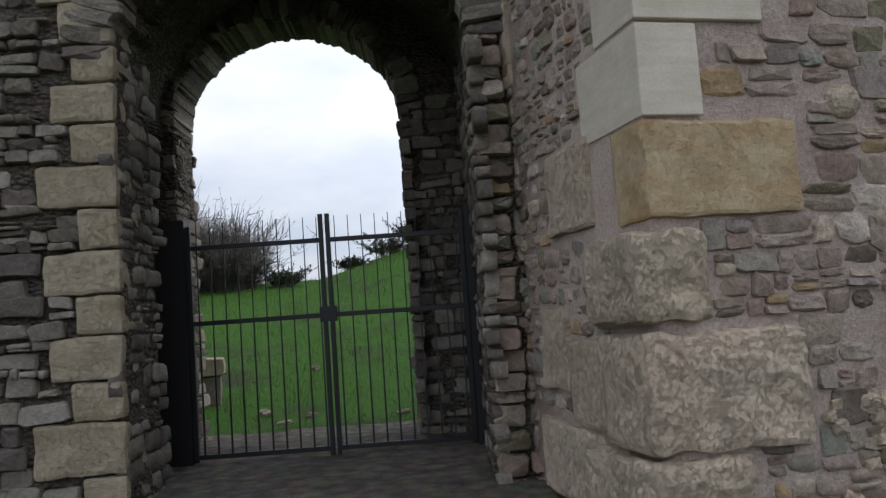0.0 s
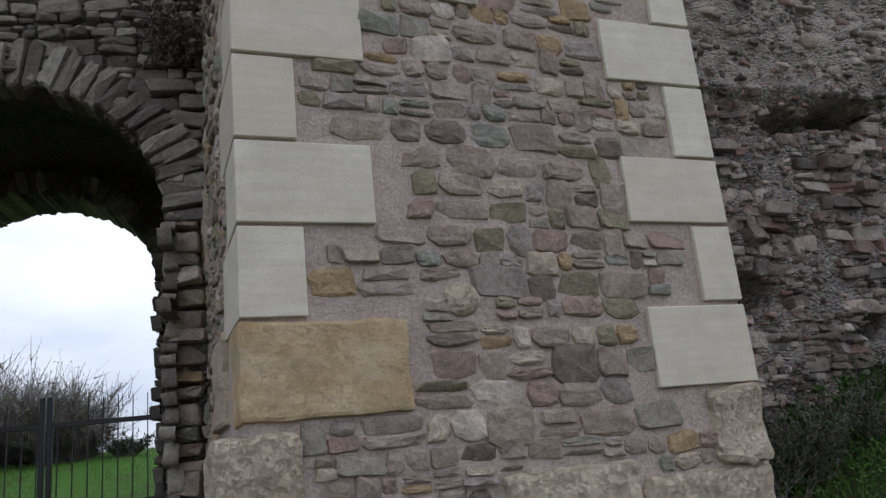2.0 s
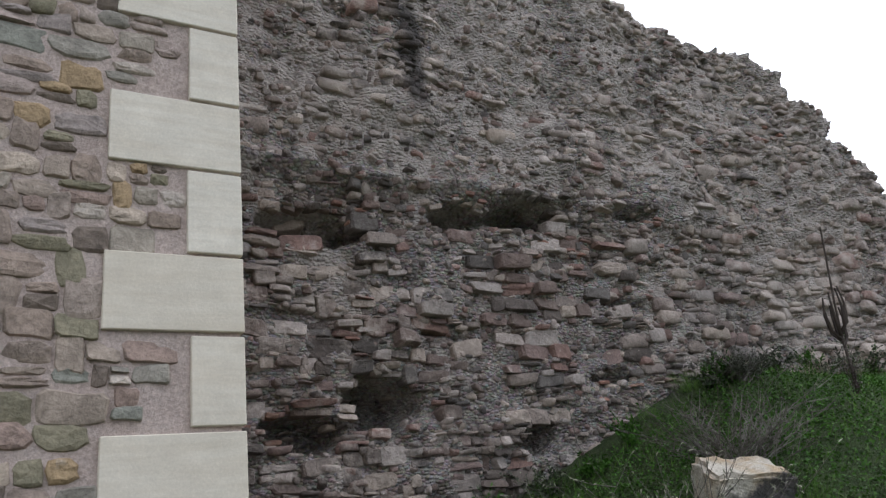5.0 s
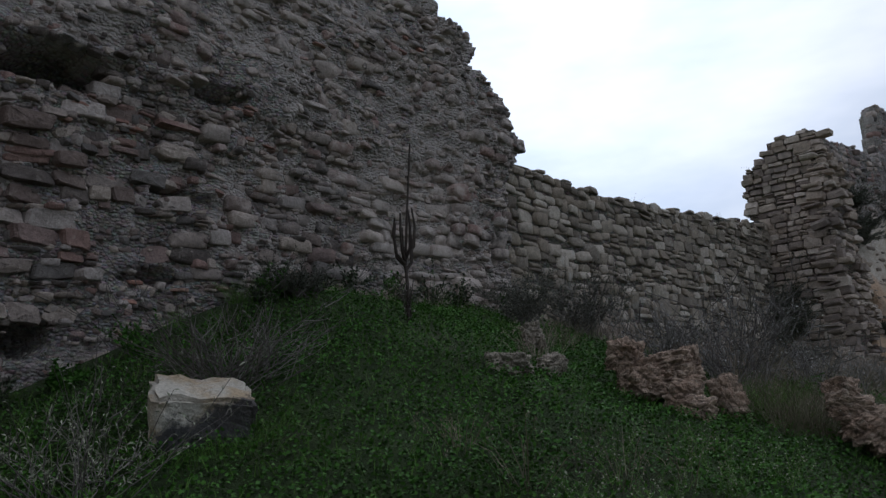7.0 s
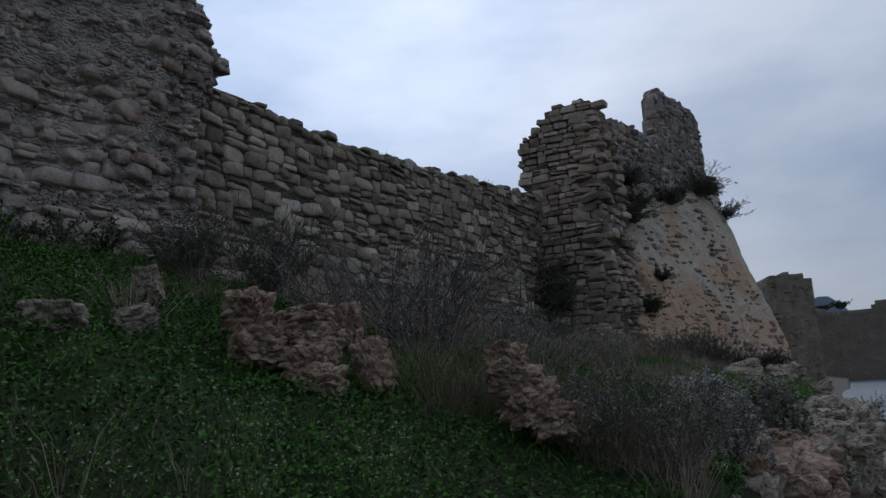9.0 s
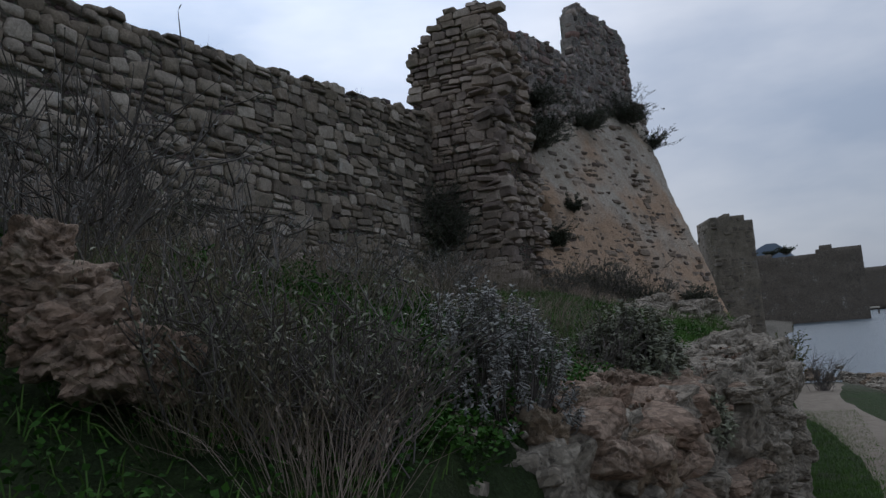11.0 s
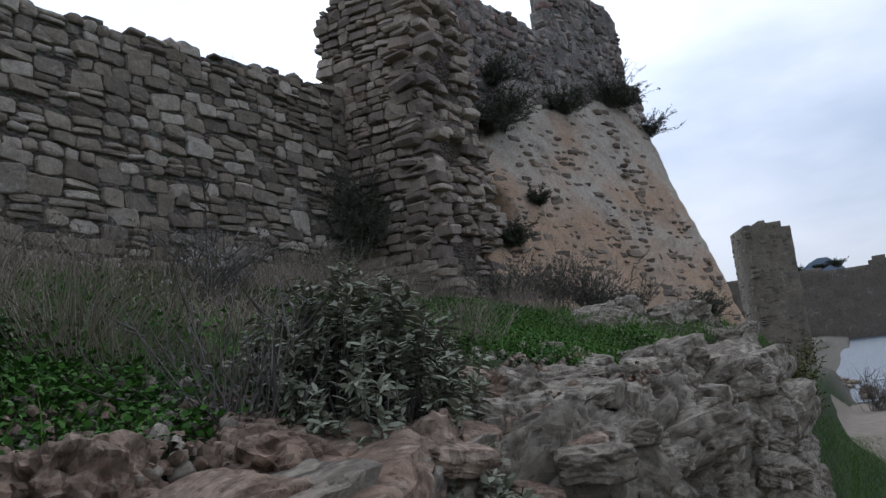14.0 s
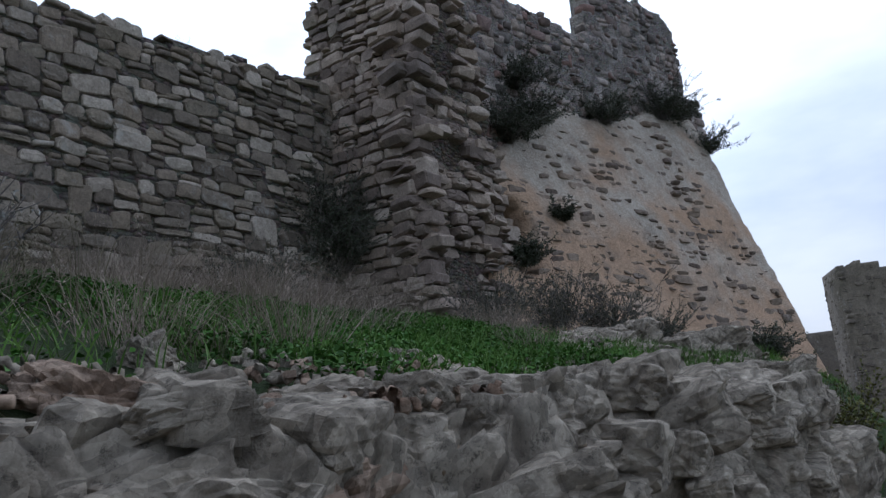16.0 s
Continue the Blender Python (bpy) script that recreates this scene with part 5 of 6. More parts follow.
# loose broken stones on the ledge and between the rocks
rng = np.random.default_rng(67)
def scatter(name, count, x0, x1, y0, y1, small, large, material, label):
    V, F, base = [], [], 0
    for k in range(count):
        x = rng.uniform(x0, x1)
        lip = lerp_table(x, LEDGE_OUT)
        y = rng.uniform(lip + y0, lip + y1)
        s = rng.uniform(small, large) * (1.5 if rng.random() < 0.1 else 1)
        z = max(lerp_table(x, LEDGE_TOP) + 0.02, ground_z(x, y)) + rng.uniform(-0.02, 0.03)
        v, f = SHAPES[int(rng.integers(len(SHAPES)))]
        rot = np.array(Euler(tuple(rng.uniform(0, 6, 3))).to_matrix())
        V.append((v * (s * 1.3, s, s * 0.8)) @ rot.T + (x, y, z))
        F.append(f + base)
        base += len(v)
    tagged(fast_mesh(name, np.concatenate(V), np.concatenate(F), 3, material), label, "stones", kind="stuff")


scatter("loose_stones", 2600, 12.8, 24, 0.05, 1.0, 0.010, 0.034, GREY_ROCK, "loose broken stones on the rocky ledge")
scatter("reddish_rubble", 1500, 13.8, 18.4, 0.0, 0.75, 0.008, 0.03, PINK_ROCK, "loose reddish rubble on the rocky ledge")


# ---- plants ----
def leaf_material(name, a, b, rough=0.75, spec=0.25):
    m = Mat(name, rough, spec)
    r = m.piece()
    col = m.mix(r, a, b)
    col = m.mix(1.0, col, m.ramp(m.noise(1.1, 3, 0.6), (0.3, grey(0.7)), (0.7, grey(1.25))), "MULTIPLY")
    return m.finish(col)


CLOVER = leaf_material("green_ground_cover_leaf", (0.028, 0.080, 0.008), (0.058, 0.145, 0.014))
GRASS = leaf_material("green_grass_blade", (0.06, 0.13, 0.018), (0.11, 0.19, 0.035))
STRAW = leaf_material("dry_grass_straw", (0.115, 0.10, 0.062), (0.215, 0.18, 0.12))
RUST = leaf_material("rusty_dead_grass", (0.20, 0.158, 0.122), (0.33, 0.265, 0.21))
SILVER = leaf_material("silver_grey_leaf", (0.17, 0.168, 0.152), (0.43, 0.42, 0.385))
SAGE = leaf_material("grey_green_leaf", (0.13, 0.137, 0.085), (0.31, 0.31, 0.222))
DARKLEAF = leaf_material("dark_green_leaf", (0.035, 0.045, 0.026), (0.085, 0.093, 0.058))
OLIVE = leaf_material("olive_dead_grass", (0.085, 0.08, 0.045), (0.17, 0.145, 0.085))
TWIG = leaf_material("grey_brown_twig", (0.10, 0.085, 0.075), (0.19, 0.17, 0.15))
DARKTWIG = leaf_material("dark_dead_stalk", (0.035, 0.025, 0.02), (0.06, 0.045, 0.035))


def leaf_quads(base, way, length, width, rng, droop=0.25):
    """Folded diamond leaves: base points, directions, sizes. Returns vertices, four a leaf."""
    n = len(base)
    way = way / np.linalg.norm(way, axis=1, keepdims=True)
    side = np.cross(way, rng.normal(0, 1, (n, 3)) + (0, 0, 1.2))
    side /= np.linalg.norm(side, axis=1, keepdims=True) + 1e-9
    up = np.cross(side, way)
    L, W = np.reshape(length, (-1, 1)) * np.ones((n, 1)), np.reshape(width, (-1, 1)) * np.ones((n, 1))
    mid = base + way * L * 0.5
    tip = base + way * L - up * L * droop
    return np.stack([base, mid + side * W / 2 + up * W * 0.15, tip, mid - side * W / 2 + up * W * 0.15], 1).reshape(-1, 3)


def blade_strips(base, way, length, width, rng, bend=0.3):
    """Grass blades: two quads each, bending over. Returns vertices (six a blade) and quads."""
    n = len(base)
    way = way / np.linalg.norm(way, axis=1, keepdims=True)
    side = np.cross(way, rng.normal(0, 1, (n, 3)))
    side /= np.linalg.norm(side, axis=1, keepdims=True) + 1e-9
    out = way * (1, 1, 0) + rng.normal(0, 0.15, (n, 3)) * (1, 1, 0)
    L, W = np.reshape(length, (-1, 1)) * np.ones((n, 1)), np.reshape(width, (-1, 1)) * np.ones((n, 1))
    mid = base + way * L * 0.55 + out * L * bend * 0.25
    tip = base + way * L * 0.95 + out * L * bend - np.array((0, 0, 1)) * L * bend * 0.35
    v = np.stack([base - side * W / 2, base + side * W / 2, mid + side * W * 0.4, mid - side * W * 0.4, tip + side * W * 0.06, tip - side * W * 0.06], 1).reshape(-1, 3)
    k = np.arange(n)[:, None] * 6
    return v, np.concatenate([k + (0, 1, 2, 3), k + (3, 2, 4, 5)])


def stem_tubes(lines, r0, r1):
    """Three-sided tapering tubes along polylines."""
    V, F, base = [], [], 0
    for ln in lines:
        ln = np.asarray(ln, float)
        n = len(ln)
        d = ln[-1] - ln[0]
        a = np.cross(d, (0.3, 0.9, 0.2))
        a /= np.linalg.norm(a) + 1e-9
        b = np.cross(d, a)
        b /= np.linalg.norm(b) + 1e-9
        for k, p in enumerate(ln):
            r = r0 + (r1 - r0) * k / (n - 1)
            V += [p + r * (math.cos(q) * a + math.sin(q) * b) for q in (0, 2.094, 4.189)]
            if k:
                o = base + 3 * k
                F += [(o - 3 + i, o - 3 + (i + 1) % 3, o + (i + 1) % 3, o + i) for i in range(3)]
        base += 3 * n
    return np.array(V), np.array(F)


def shrub(name, at, radius, height, label, category, rng, leaf, twig, stems=26, leaves=26, size=(0.045, 0.012), spread=0.9, side=3, thick=0.006, group="", wander=0.10, droop=0.25, hang=0.0):
    """A bush: wandering stems with side twigs, and leaves along them."""
    e = thing(name, label, category, group=group, at=at)
    lines, LB, LW = [], [], []
    for _ in range(stems):
        az, tl = rng.uniform(0, 2 * math.pi), rng.uniform(0.05, 1.0) ** 0.7 * spread
        d = np.array([math.cos(az) * tl * radius / max(height, 0.01), math.sin(az) * tl * radius / max(height, 0.01), 1.0 - 2.0 * hang * rng.random()])
        L = height * rng.uniform(0.65, 1.08)
        p = np.array([rng.normal(0, radius * 0.16), rng.normal(0, radius * 0.16), -0.03])
        ln = [p.copy()]
        for k in range(4):
            d = d + rng.normal(0, wander * 1.6, 3) * (1, 1, 0.6)
            p = p + d * L / 4
            ln.append(p.copy())
        lines.append(ln)
        for k in range(side):
            q0 = ln[1] + (ln[4] - ln[1]) * rng.random()
            w = d / np.linalg.norm(d) * 0.7 + rng.normal(0, 0.6, 3)
            w[2] = abs(w[2]) * (1 - 1.5 * hang)
            tw = [q0, q0 + w * L * 0.12, q0 + w * L * 0.22 + (0, 0, 0.03 * L)]
            lines.append(tw)
            for s in np.linspace(0.15, 1, max(2, leaves // (side + 1))):
                LB.append(q0 + (tw[2] - q0) * s)
                LW.append(w + rng.normal(0, 0.8, 3))
        for s in np.linspace(0.3, 1, max(2, leaves // 2)):
            f = s * 4
            k = min(3, int(f))
            LB.append(ln[k] + (ln[k + 1] - ln[k]) * (f - k))
            LW.append(d * 0.6 + rng.normal(0, 0.8, 3))
    v, f = stem_tubes(lines, thick, thick * 0.3)
    tagged(fast_mesh("branchwork", v, f, 4, twig, e), kind="stuff")
    if leaves:
        LB, LW = np.array(LB), np.array(LW)
        n = len(LB)
        v = leaf_quads(LB, LW, size[0] * rng.uniform(0.6, 1.25, n), size[1] * rng.uniform(0.7, 1.2, n), rng, droop)
        tagged(fast_mesh("foliage", v, np.arange(len(v)), 4, leaf, e), kind="stuff")
    return e


def broad_leaves(base, way, length, width, rng, curl=0.2):
    """Oblong leaves folded along the midrib and curling at the tip: eight vertices and three quads each."""
    n = len(base)
    way = way / np.linalg.norm(way, axis=1, keepdims=True)
    side = np.cross(way, rng.normal(0, 0.35, (n, 3)) + (0, 0, 1.0))
    side /= np.linalg.norm(side, axis=1, keepdims=True) + 1e-9
    up = np.cross(side, way)
    L, W = np.reshape(length, (-1, 1)) * np.ones((n, 1)), np.reshape(width, (-1, 1)) * np.ones((n, 1))
    rows = []
    for k, w in ((0.0, 0.16), (0.35, 0.9), (0.72, 0.85), (1.0, 0.1)):
        c = base + way * L * k - up * L * curl * k * k
        rows += [c - side * W * w / 2 + up * W * 0.12, c + side * W * w / 2 + up * W * 0.12]
    v = np.stack(rows, 1).reshape(-1, 3)
    q = np.arange(n)[:, None] * 8
    return v, np.concatenate([q + (0, 1, 3, 2), q + (2, 3, 5, 4), q + (4, 5, 7, 6)])


def rosette_bush(name, at, radius, height, label, rng, leaf, twig, stems, leaf_len, leaf_wide, whorl=9, tiers=4, curl=0.25, group="", lean=(0, 0)):
    """A dense round bush: stems that rise and spread to a dome, each ending in a rosette of leaves with smaller whorls below it."""
    e = thing(name, label, "shrub", group=group, at=at)
    lines, LB, LW, LL = [], [], [], []
    for _ in range(stems):
        az, q = rng.uniform(0, 2 * math.pi), rng.random() ** 0.55
        lump = 1 + 0.16 * math.sin(3 * az + at[0] * 5) + 0.1 * math.sin(7 * az)
        top = np.array([math.cos(az) * q * radius * lump + lean[0], math.sin(az) * q * radius * lump + lean[1], height * math.sqrt(max(0.03, 1 - 0.93 * q * q)) * rng.uniform(0.72, 1.1)])
        foot = np.array([rng.normal(0, radius * 0.12), rng.normal(0, radius * 0.12), -0.05])
        bend = foot + (top - foot) * 0.5 + np.array([top[0], top[1], 0]) * 0.25 + rng.normal(0, 0.02, 3)
        ln = [foot, (foot + bend) / 2 + rng.normal(0, 0.01, 3), bend, (bend + top) / 2 + rng.normal(0, 0.008, 3), top]
        lines.append(ln)
        d = top - bend
        d = d / (np.linalg.norm(d) + 1e-9)
        for tier in range(tiers):
            c = top - d * leaf_len * 0.55 * tier
            for k in range(whorl - (tier > 1) * 2):
                a = rng.uniform(0, 2 * math.pi)
                u = np.cross(d, (0.3, 0.2, 0.9))
                u /= np.linalg.norm(u) + 1e-9
                w = math.cos(a) * u + math.sin(a) * np.cross(d, u)
                LB.append(c + rng.normal(0, 0.004, 3))
                LW.append(w + d * rng.uniform(0.1, 1.3) / (1 + 0.5 * tier))
                LL.append(leaf_len * rng.uniform(0.55, 1.15))
    v, f = stem_tubes(lines, 0.006, 0.002)
    tagged(fast_mesh("branchwork", v, f, 4, twig, e), kind="stuff")
    LL = np.array(LL)
    v, f = broad_leaves(np.array(LB), np.array(LW), LL, LL * leaf_wide, rng, curl)
    tagged(fast_mesh("foliage", v, f, 4, leaf, e), kind="stuff")
    return e


def tuft(name, at, radius, height, count, material, rng, label, category="grass", width=0.0028, bend=0.35, heads=0, group="grass tufts"):
    """A tuft of grass blades, some with seed heads."""
    e = thing(name, label, category, group=group, at=at)
    b = np.stack([rng.normal(0, radius * 0.35, count), rng.normal(0, radius * 0.35, count), np.full(count, -0.03)], 1)
    w = np.stack([b[:, 0] * 0.8 / radius + rng.normal(0, 0.22, count), b[:, 1] * 0.8 / radius + rng.normal(0, 0.22, count), np.full(count, 1.0)], 1)
    v, f = blade_strips(b, w, height * rng.uniform(0.45, 1.1, count), width, rng, bend)
    tagged(fast_mesh("blade_clump", v, f, 4, material, e), kind="stuff")
    if heads:
        tips = v.reshape(-1, 6, 3)[rng.choice(count, heads), 4]
        k = np.repeat(tips, 9, 0) + rng.normal(0, 0.012, (heads * 9, 3)) - np.tile(np.linspace(0, 0.09, 9), heads)[:, None] * (0, 0, 1)
        lv = leaf_quads(k, rng.normal(0, 0.5, (len(k), 3)) + (0, 0, 1), 0.022, 0.007, rng)
        tagged(fast_mesh("seed_fluff", lv, np.arange(len(lv)), 4, material, e), kind="stuff")
    return e


def on_ground(x, y, dz=0.0):
    return (x, y, ground_z(x, y) + dz)


# green ground cover: where it grows thick, by patches
def green(x, y):
    if 5.2 < x < 13.2 and -0.4 < y < 4.7:
        return 0.75 - 0.9 * max(0.0, y - 4.0) + 0.6 * turb(x, y, 2, 0.8)
    if 13 <= x < 15.2 and -0.35 < y < 1.7:
        return 0.75 + 0.5 * turb(x, y, 2, 1.2)
    if 15.2 <= x < 17.6 and -0.3 < y < 2.0:
        return 0.25 + 0.6 * turb(x, y, 2, 1.1)
    if 17.4 <= x < 22.5 and -0.6 < y < 2.1:
        return 0.85 - 0.3 * max(0.0, y - 1.4) + 0.5 * turb(x, y, 2, 1.0) - 1.4 * max(0.0, x - 19.6 - 1.6 * max(0.0, y + 0.1))
    return 0.05 + 0.3 * turb(x, y, 2, 0.8)


rng = np.random.default_rng(71)
B, S = [], []
for cx0, cx1, cy0, cy1, n, sz in ((5.2, 9.5, -0.3, 4.6, 50000, 0.026), (9.5, 13.2, -0.3, 4.6, 40000, 0.026), (12.6, 15.4, -0.4, 1.8, 36000, 0.024), (15.2, 18, -0.3, 2.2, 14000, 0.026), (17.4, 22.6, -0.6, 2.2, 60000, 0.025), (13, 23, 1.6, 4.2, 8000, 0.034)):
    xs, ys, keep = rng.uniform(cx0, cx1, n), rng.uniform(cy0, cy1, n), rng.random(n)
    for x, y, k in zip(xs, ys, keep):
        g = green(x, y)
        if k < g:
            B.append((x, y, ground_z(x, y) + rng.random() ** 2 * (0.05 + 0.08 * max(0.0, turb(x, y, 5, 2.2) + 0.3))))
            S.append(sz)
B, S = np.array(B), np.array(S)
v = leaf_quads(B, rng.normal(0, 1, (len(B), 3)) * (1, 1, 0.25) + (0, 0, 0.3), S * rng.uniform(0.7, 1.4, len(B)), S * rng.uniform(0.6, 1.0, len(B)), rng, 0.15)
tagged(fast_mesh("ground_cover", v, np.arange(len(v)), 4, CLOVER), "dense low green leaves covering the bank", "ground cover", kind="stuff")
# short grass between it, on the bank, the verge and the field behind the gate
B, L = [], []
for cx0, cx1, cy0, cy1, n, ln in ((4.8, 13, -0.6, 4.7, 9000, 0.13), (13, 23, -0.2, 4.2, 9000, 0.16), (15, 40, -2.9, -0.8, 26000, 0.13), (22, 36, -1.4, 0.6, 12000, 0.14), (-2.5, 6.0, 8.6, 27, 20000, 0.16), (4.6, 7.5, 2.6, 4.9, 1200, 0.2), (17.6, 22.2, -0.5, 2.0, 15000, 0.13)):
    for x, y in zip(rng.uniform(cx0, cx1, n), rng.uniform(cy0, cy1, n)):
        B.append(on_ground(x, y, -0.01))
        L.append(ln)
B, L = np.array(B), np.array(L)
v, f = blade_strips(B, rng.normal(0, 0.35, (len(B), 3)) + (0, 0, 1), L * rng.uniform(0.4, 1.2, len(B)), 0.006, rng)
tagged(fast_mesh("grass", v, f, 4, GRASS), "short green grass on the bank and field", "grass", kind="stuff")

# dead brown grass along the foot of the curtain wall
B, L = [], []
for x, y in zip(rng.uniform(13.2, 24, 13000), rng.uniform(1.5, 4.6, 13000)):
    if turb(x, y, 9, 0.9) + 0.3 * (y - 2.6) - (0.35 if x > 18 else 0) > 0.05 and rng.random() < 0.8:
        B.append(on_ground(x, y, -0.02))
        L.append(0.2 + 0.4 * max(0, turb(x, y, 4, 0.8) + 0.1))
B, L = np.array(B), np.array(L)
v, f = blade_strips(B, rng.normal(0, 0.25, (len(B), 3)) + (0, 0, 1), L * rng.uniform(0.5, 1.4, len(B)), 0.007, rng)
tagged(fast_mesh("dead_grass", v, f, 4, RUST), "rusty brown dead grass below the curtain wall", "grass", kind="stuff")

# single bushes: name, x, y, radius, height, kind
rosette_bush("silver_shrub", (13.40, -0.14, 0.82), 0.42, 0.74, "half-dead silver-grey shrub with curled leaves", rng, SILVER, TWIG, 330, 0.025, 0.42, 7, 7, 0.45)
rosette_bush("sage_bush", (15.74, -0.36, 0.72), 0.44, 0.72, "grey-green sage bush with felted leaves", rng, SAGE, TWIG, 340, 0.045, 0.36, 8, 6, 0.3, "sage bushes")
rosette_bush("sage_bush", (15.62, -0.78, 0.48), 0.24, 0.42, "small grey-green sage bush on the rock face", rng, SAGE, TWIG, 90, 0.05, 0.36, 8, 4, 0.3, "sage bushes")
rosette_bush("sage_bush", (16.25, -0.2, 0.92), 0.3, 0.34, "low grey-green sage bush beside the ledge", rng, SAGE, TWIG, 90, 0.048, 0.36, 8, 4, 0.3, "sage bushes")
shrub("bare_shrub", (15.35, -0.25, 0.8), 0.28, 0.55, "bare grey-brown stems beside the sage bush", "shrub", rng, TWIG, TWIG, 40, 6, (0.03, 0.008), 1.0, 4, 0.004)
for x, y, h in ((13.1, 0.05, 0.3), (13.75, 0.15, 0.28), (14.2, 0.0, 0.3), (14.6, 0.25, 0.26)):
    rosette_bush("green_weed_clump", on_ground(x, y), 0.3, h, "bright green leafy weed clump on the bank", rng, CLOVER, CLOVER, 110, 0.026, 0.5, 6, 5, 0.3, "green weed clumps")
for x, y, r, h, n, lv in ((12.9, 1.75, 0.75, 0.95, 70, 10), (12.5, 2.3, 0.4, 0.6, 30, 12), (13.6, 1.3, 0.5, 0.7, 40, 10), (15.2, 1.4, 0.5, 0.55, 36, 12), (17.2, 1.6, 0.5, 0.5, 36, 12)):
    shrub("twiggy_shrub", on_ground(x, y), r, h, "bare grey twiggy shrub with few leaves", "shrub", rng, SILVER, TWIG, n, lv, (0.04, 0.009), 1.0, 5, 0.006, "twiggy shrubs")
for x, y, r, h in ((12.6, 3.9, 0.55, 0.5), (13.4, 3.6, 0.6, 0.6), (15.0, 3.2, 0.5, 0.4), (20.6, 3.2, 0.5, 0.5), (22.6, 1.9, 0.6, 0.55), (23.3, 1.5, 0.6, 0.65), (23.9, 1.2, 0.5, 0.6), (24.6, 0.9, 0.5, 0.45), (9.9, 4.4, 0.4, 0.25)):
    shrub("dark_shrub", on_ground(x, y), r, h, "low dark grey-green shrub below the wall", "shrub", rng, DARKLEAF, TWIG, 70, 60, (0.026, 0.009), 1.0, 6, 0.004, "dark shrubs")
YELLOWLEAF = leaf_material("yellow_green_leaf", (0.07, 0.085, 0.02), (0.16, 0.15, 0.04))
for x, y, z, r, h in ((21.7, -1.05, 0.25, 0.38, 0.6), (22.3, -1.1, 0.1, 0.36, 0.5)):
    shrub("yellow_bush", (x, y, z), r, h, "yellowing green bush below the rocks", "shrub", rng, YELLOWLEAF, TWIG, 80, 60, (0.035, 0.018), 1.1, 5, 0.004, "yellowing bushes")
for x, y, r, h in ((5.5, 4.35, 0.5, 0.55), (6.0, 4.2, 0.45, 0.5), (5.1, 3.9, 0.4, 0.4)):
    shrub("dark_shrub", on_ground(x, y), r, h, "dark grey-green shrub at the foot of the ruined wall", "shrub", rng, DARKLEAF, TWIG, 40, 36, (0.05, 0.014), 1.1, 4, 0.005, "dark shrubs")
shrub("stalk_plant", on_ground(7.3, 3.0), 0.75, 0.55, "grey leafy stalks arching beside the stone block", "plant", rng, SAGE, TWIG, 50, 22, (0.032, 0.009), 1.1, 2, 0.004, "", 0.18)
shrub("stalk_plant", on_ground(6.75, 3.5), 0.5, 0.5, "grey leafy stalks arching below the ruined wall", "plant", rng, SAGE, TWIG, 26, 16, (0.03, 0.009), 1.1, 2, 0.004, "", 0.16)
shrub("dry_bush", on_ground(8.55, 3.55), 0.75, 0.5, "low tangle of dry grey twigs in the grass", "shrub", rng, TWIG, TWIG, 80, 12, (0.03, 0.006), 1.3, 5, 0.004, "", 0.2)
shrub("dry_bush", on_ground(6.55, 4.2), 0.35, 0.4, "small dark shrub at the wall foot", "shrub", rng, DARKLEAF, TWIG, 24, 30, (0.04, 0.014), 1.0, 4, 0.004)
for x, y, r, h, n in ((11.75, 1.05, 0.22, 0.55, 150), (12.05, 0.9, 0.25, 0.6, 160), (11.0, 2.75, 0.2, 0.45, 120), (12.0, 3.1, 0.25, 0.5, 130), (12.55, 0.35, 0.3, 0.7, 200), (12.9, 1.0, 0.3, 0.75, 220), (13.3, 1.8, 0.3, 0.8, 200), (12.15, 0.1, 0.25, 0.6, 150), (14.7, 1.35, 0.25, 0.6, 150), (15.3, 0.5, 0.25, 0.55, 140),
                       (17.6, 2.2, 0.3, 0.5, 140), (19.0, 2.6, 0.3, 0.55, 150), (20.0, 2.3, 0.3, 0.5, 150), (21.4, 2.7, 0.3, 0.6, 150), (18.2, 3.2, 0.3, 0.6, 150), (16.4, 2.6, 0.3, 0.6, 150), (22.3, 2.6, 0.25, 0.5, 130), (20.9, 0.9, 0.2, 0.35, 110), (19.8, 1.1, 0.15, 0.25, 90)):
    tuft("grass_tuft", on_ground(x, y), r, h, n, STRAW if (x * 7) % 3 < 1.6 else RUST, rng, "dry straw-coloured grass tuft on the bank", heads=18)
for k in range(34):
    x, y = rng.uniform(5.0, 13.2), 4.62 + rng.uniform(-0.15, 0.2)
    if k % 2:
        tuft("grass_tuft", on_ground(x, y), 0.16, rng.uniform(0.18, 0.38), 70, RUST if k % 4 == 1 else GRASS, rng, "short grass tuft at the foot of the ruined wall", heads=4)
    else:
        shrub("wall_foot_weed", on_ground(x, y), 0.2, rng.uniform(0.15, 0.35), "low green weed at the foot of the ruined wall", "plant", rng, CLOVER if k % 4 else DARKLEAF, CLOVER, 14, 20, (0.04, 0.024), 1.2, 2, 0.003, "wall foot weeds")
for x, y in ((7.80, 3.02), (7.92, 2.93), (8.04, 2.88), (8.16, 2.85), (8.28, 2.85), (8.40, 2.88), (8.52, 2.95)):
    tuft("grass_tuft", on_ground(x, y), 0.13, 0.2, 60, GRASS, rng, "short green grass round the stone block")
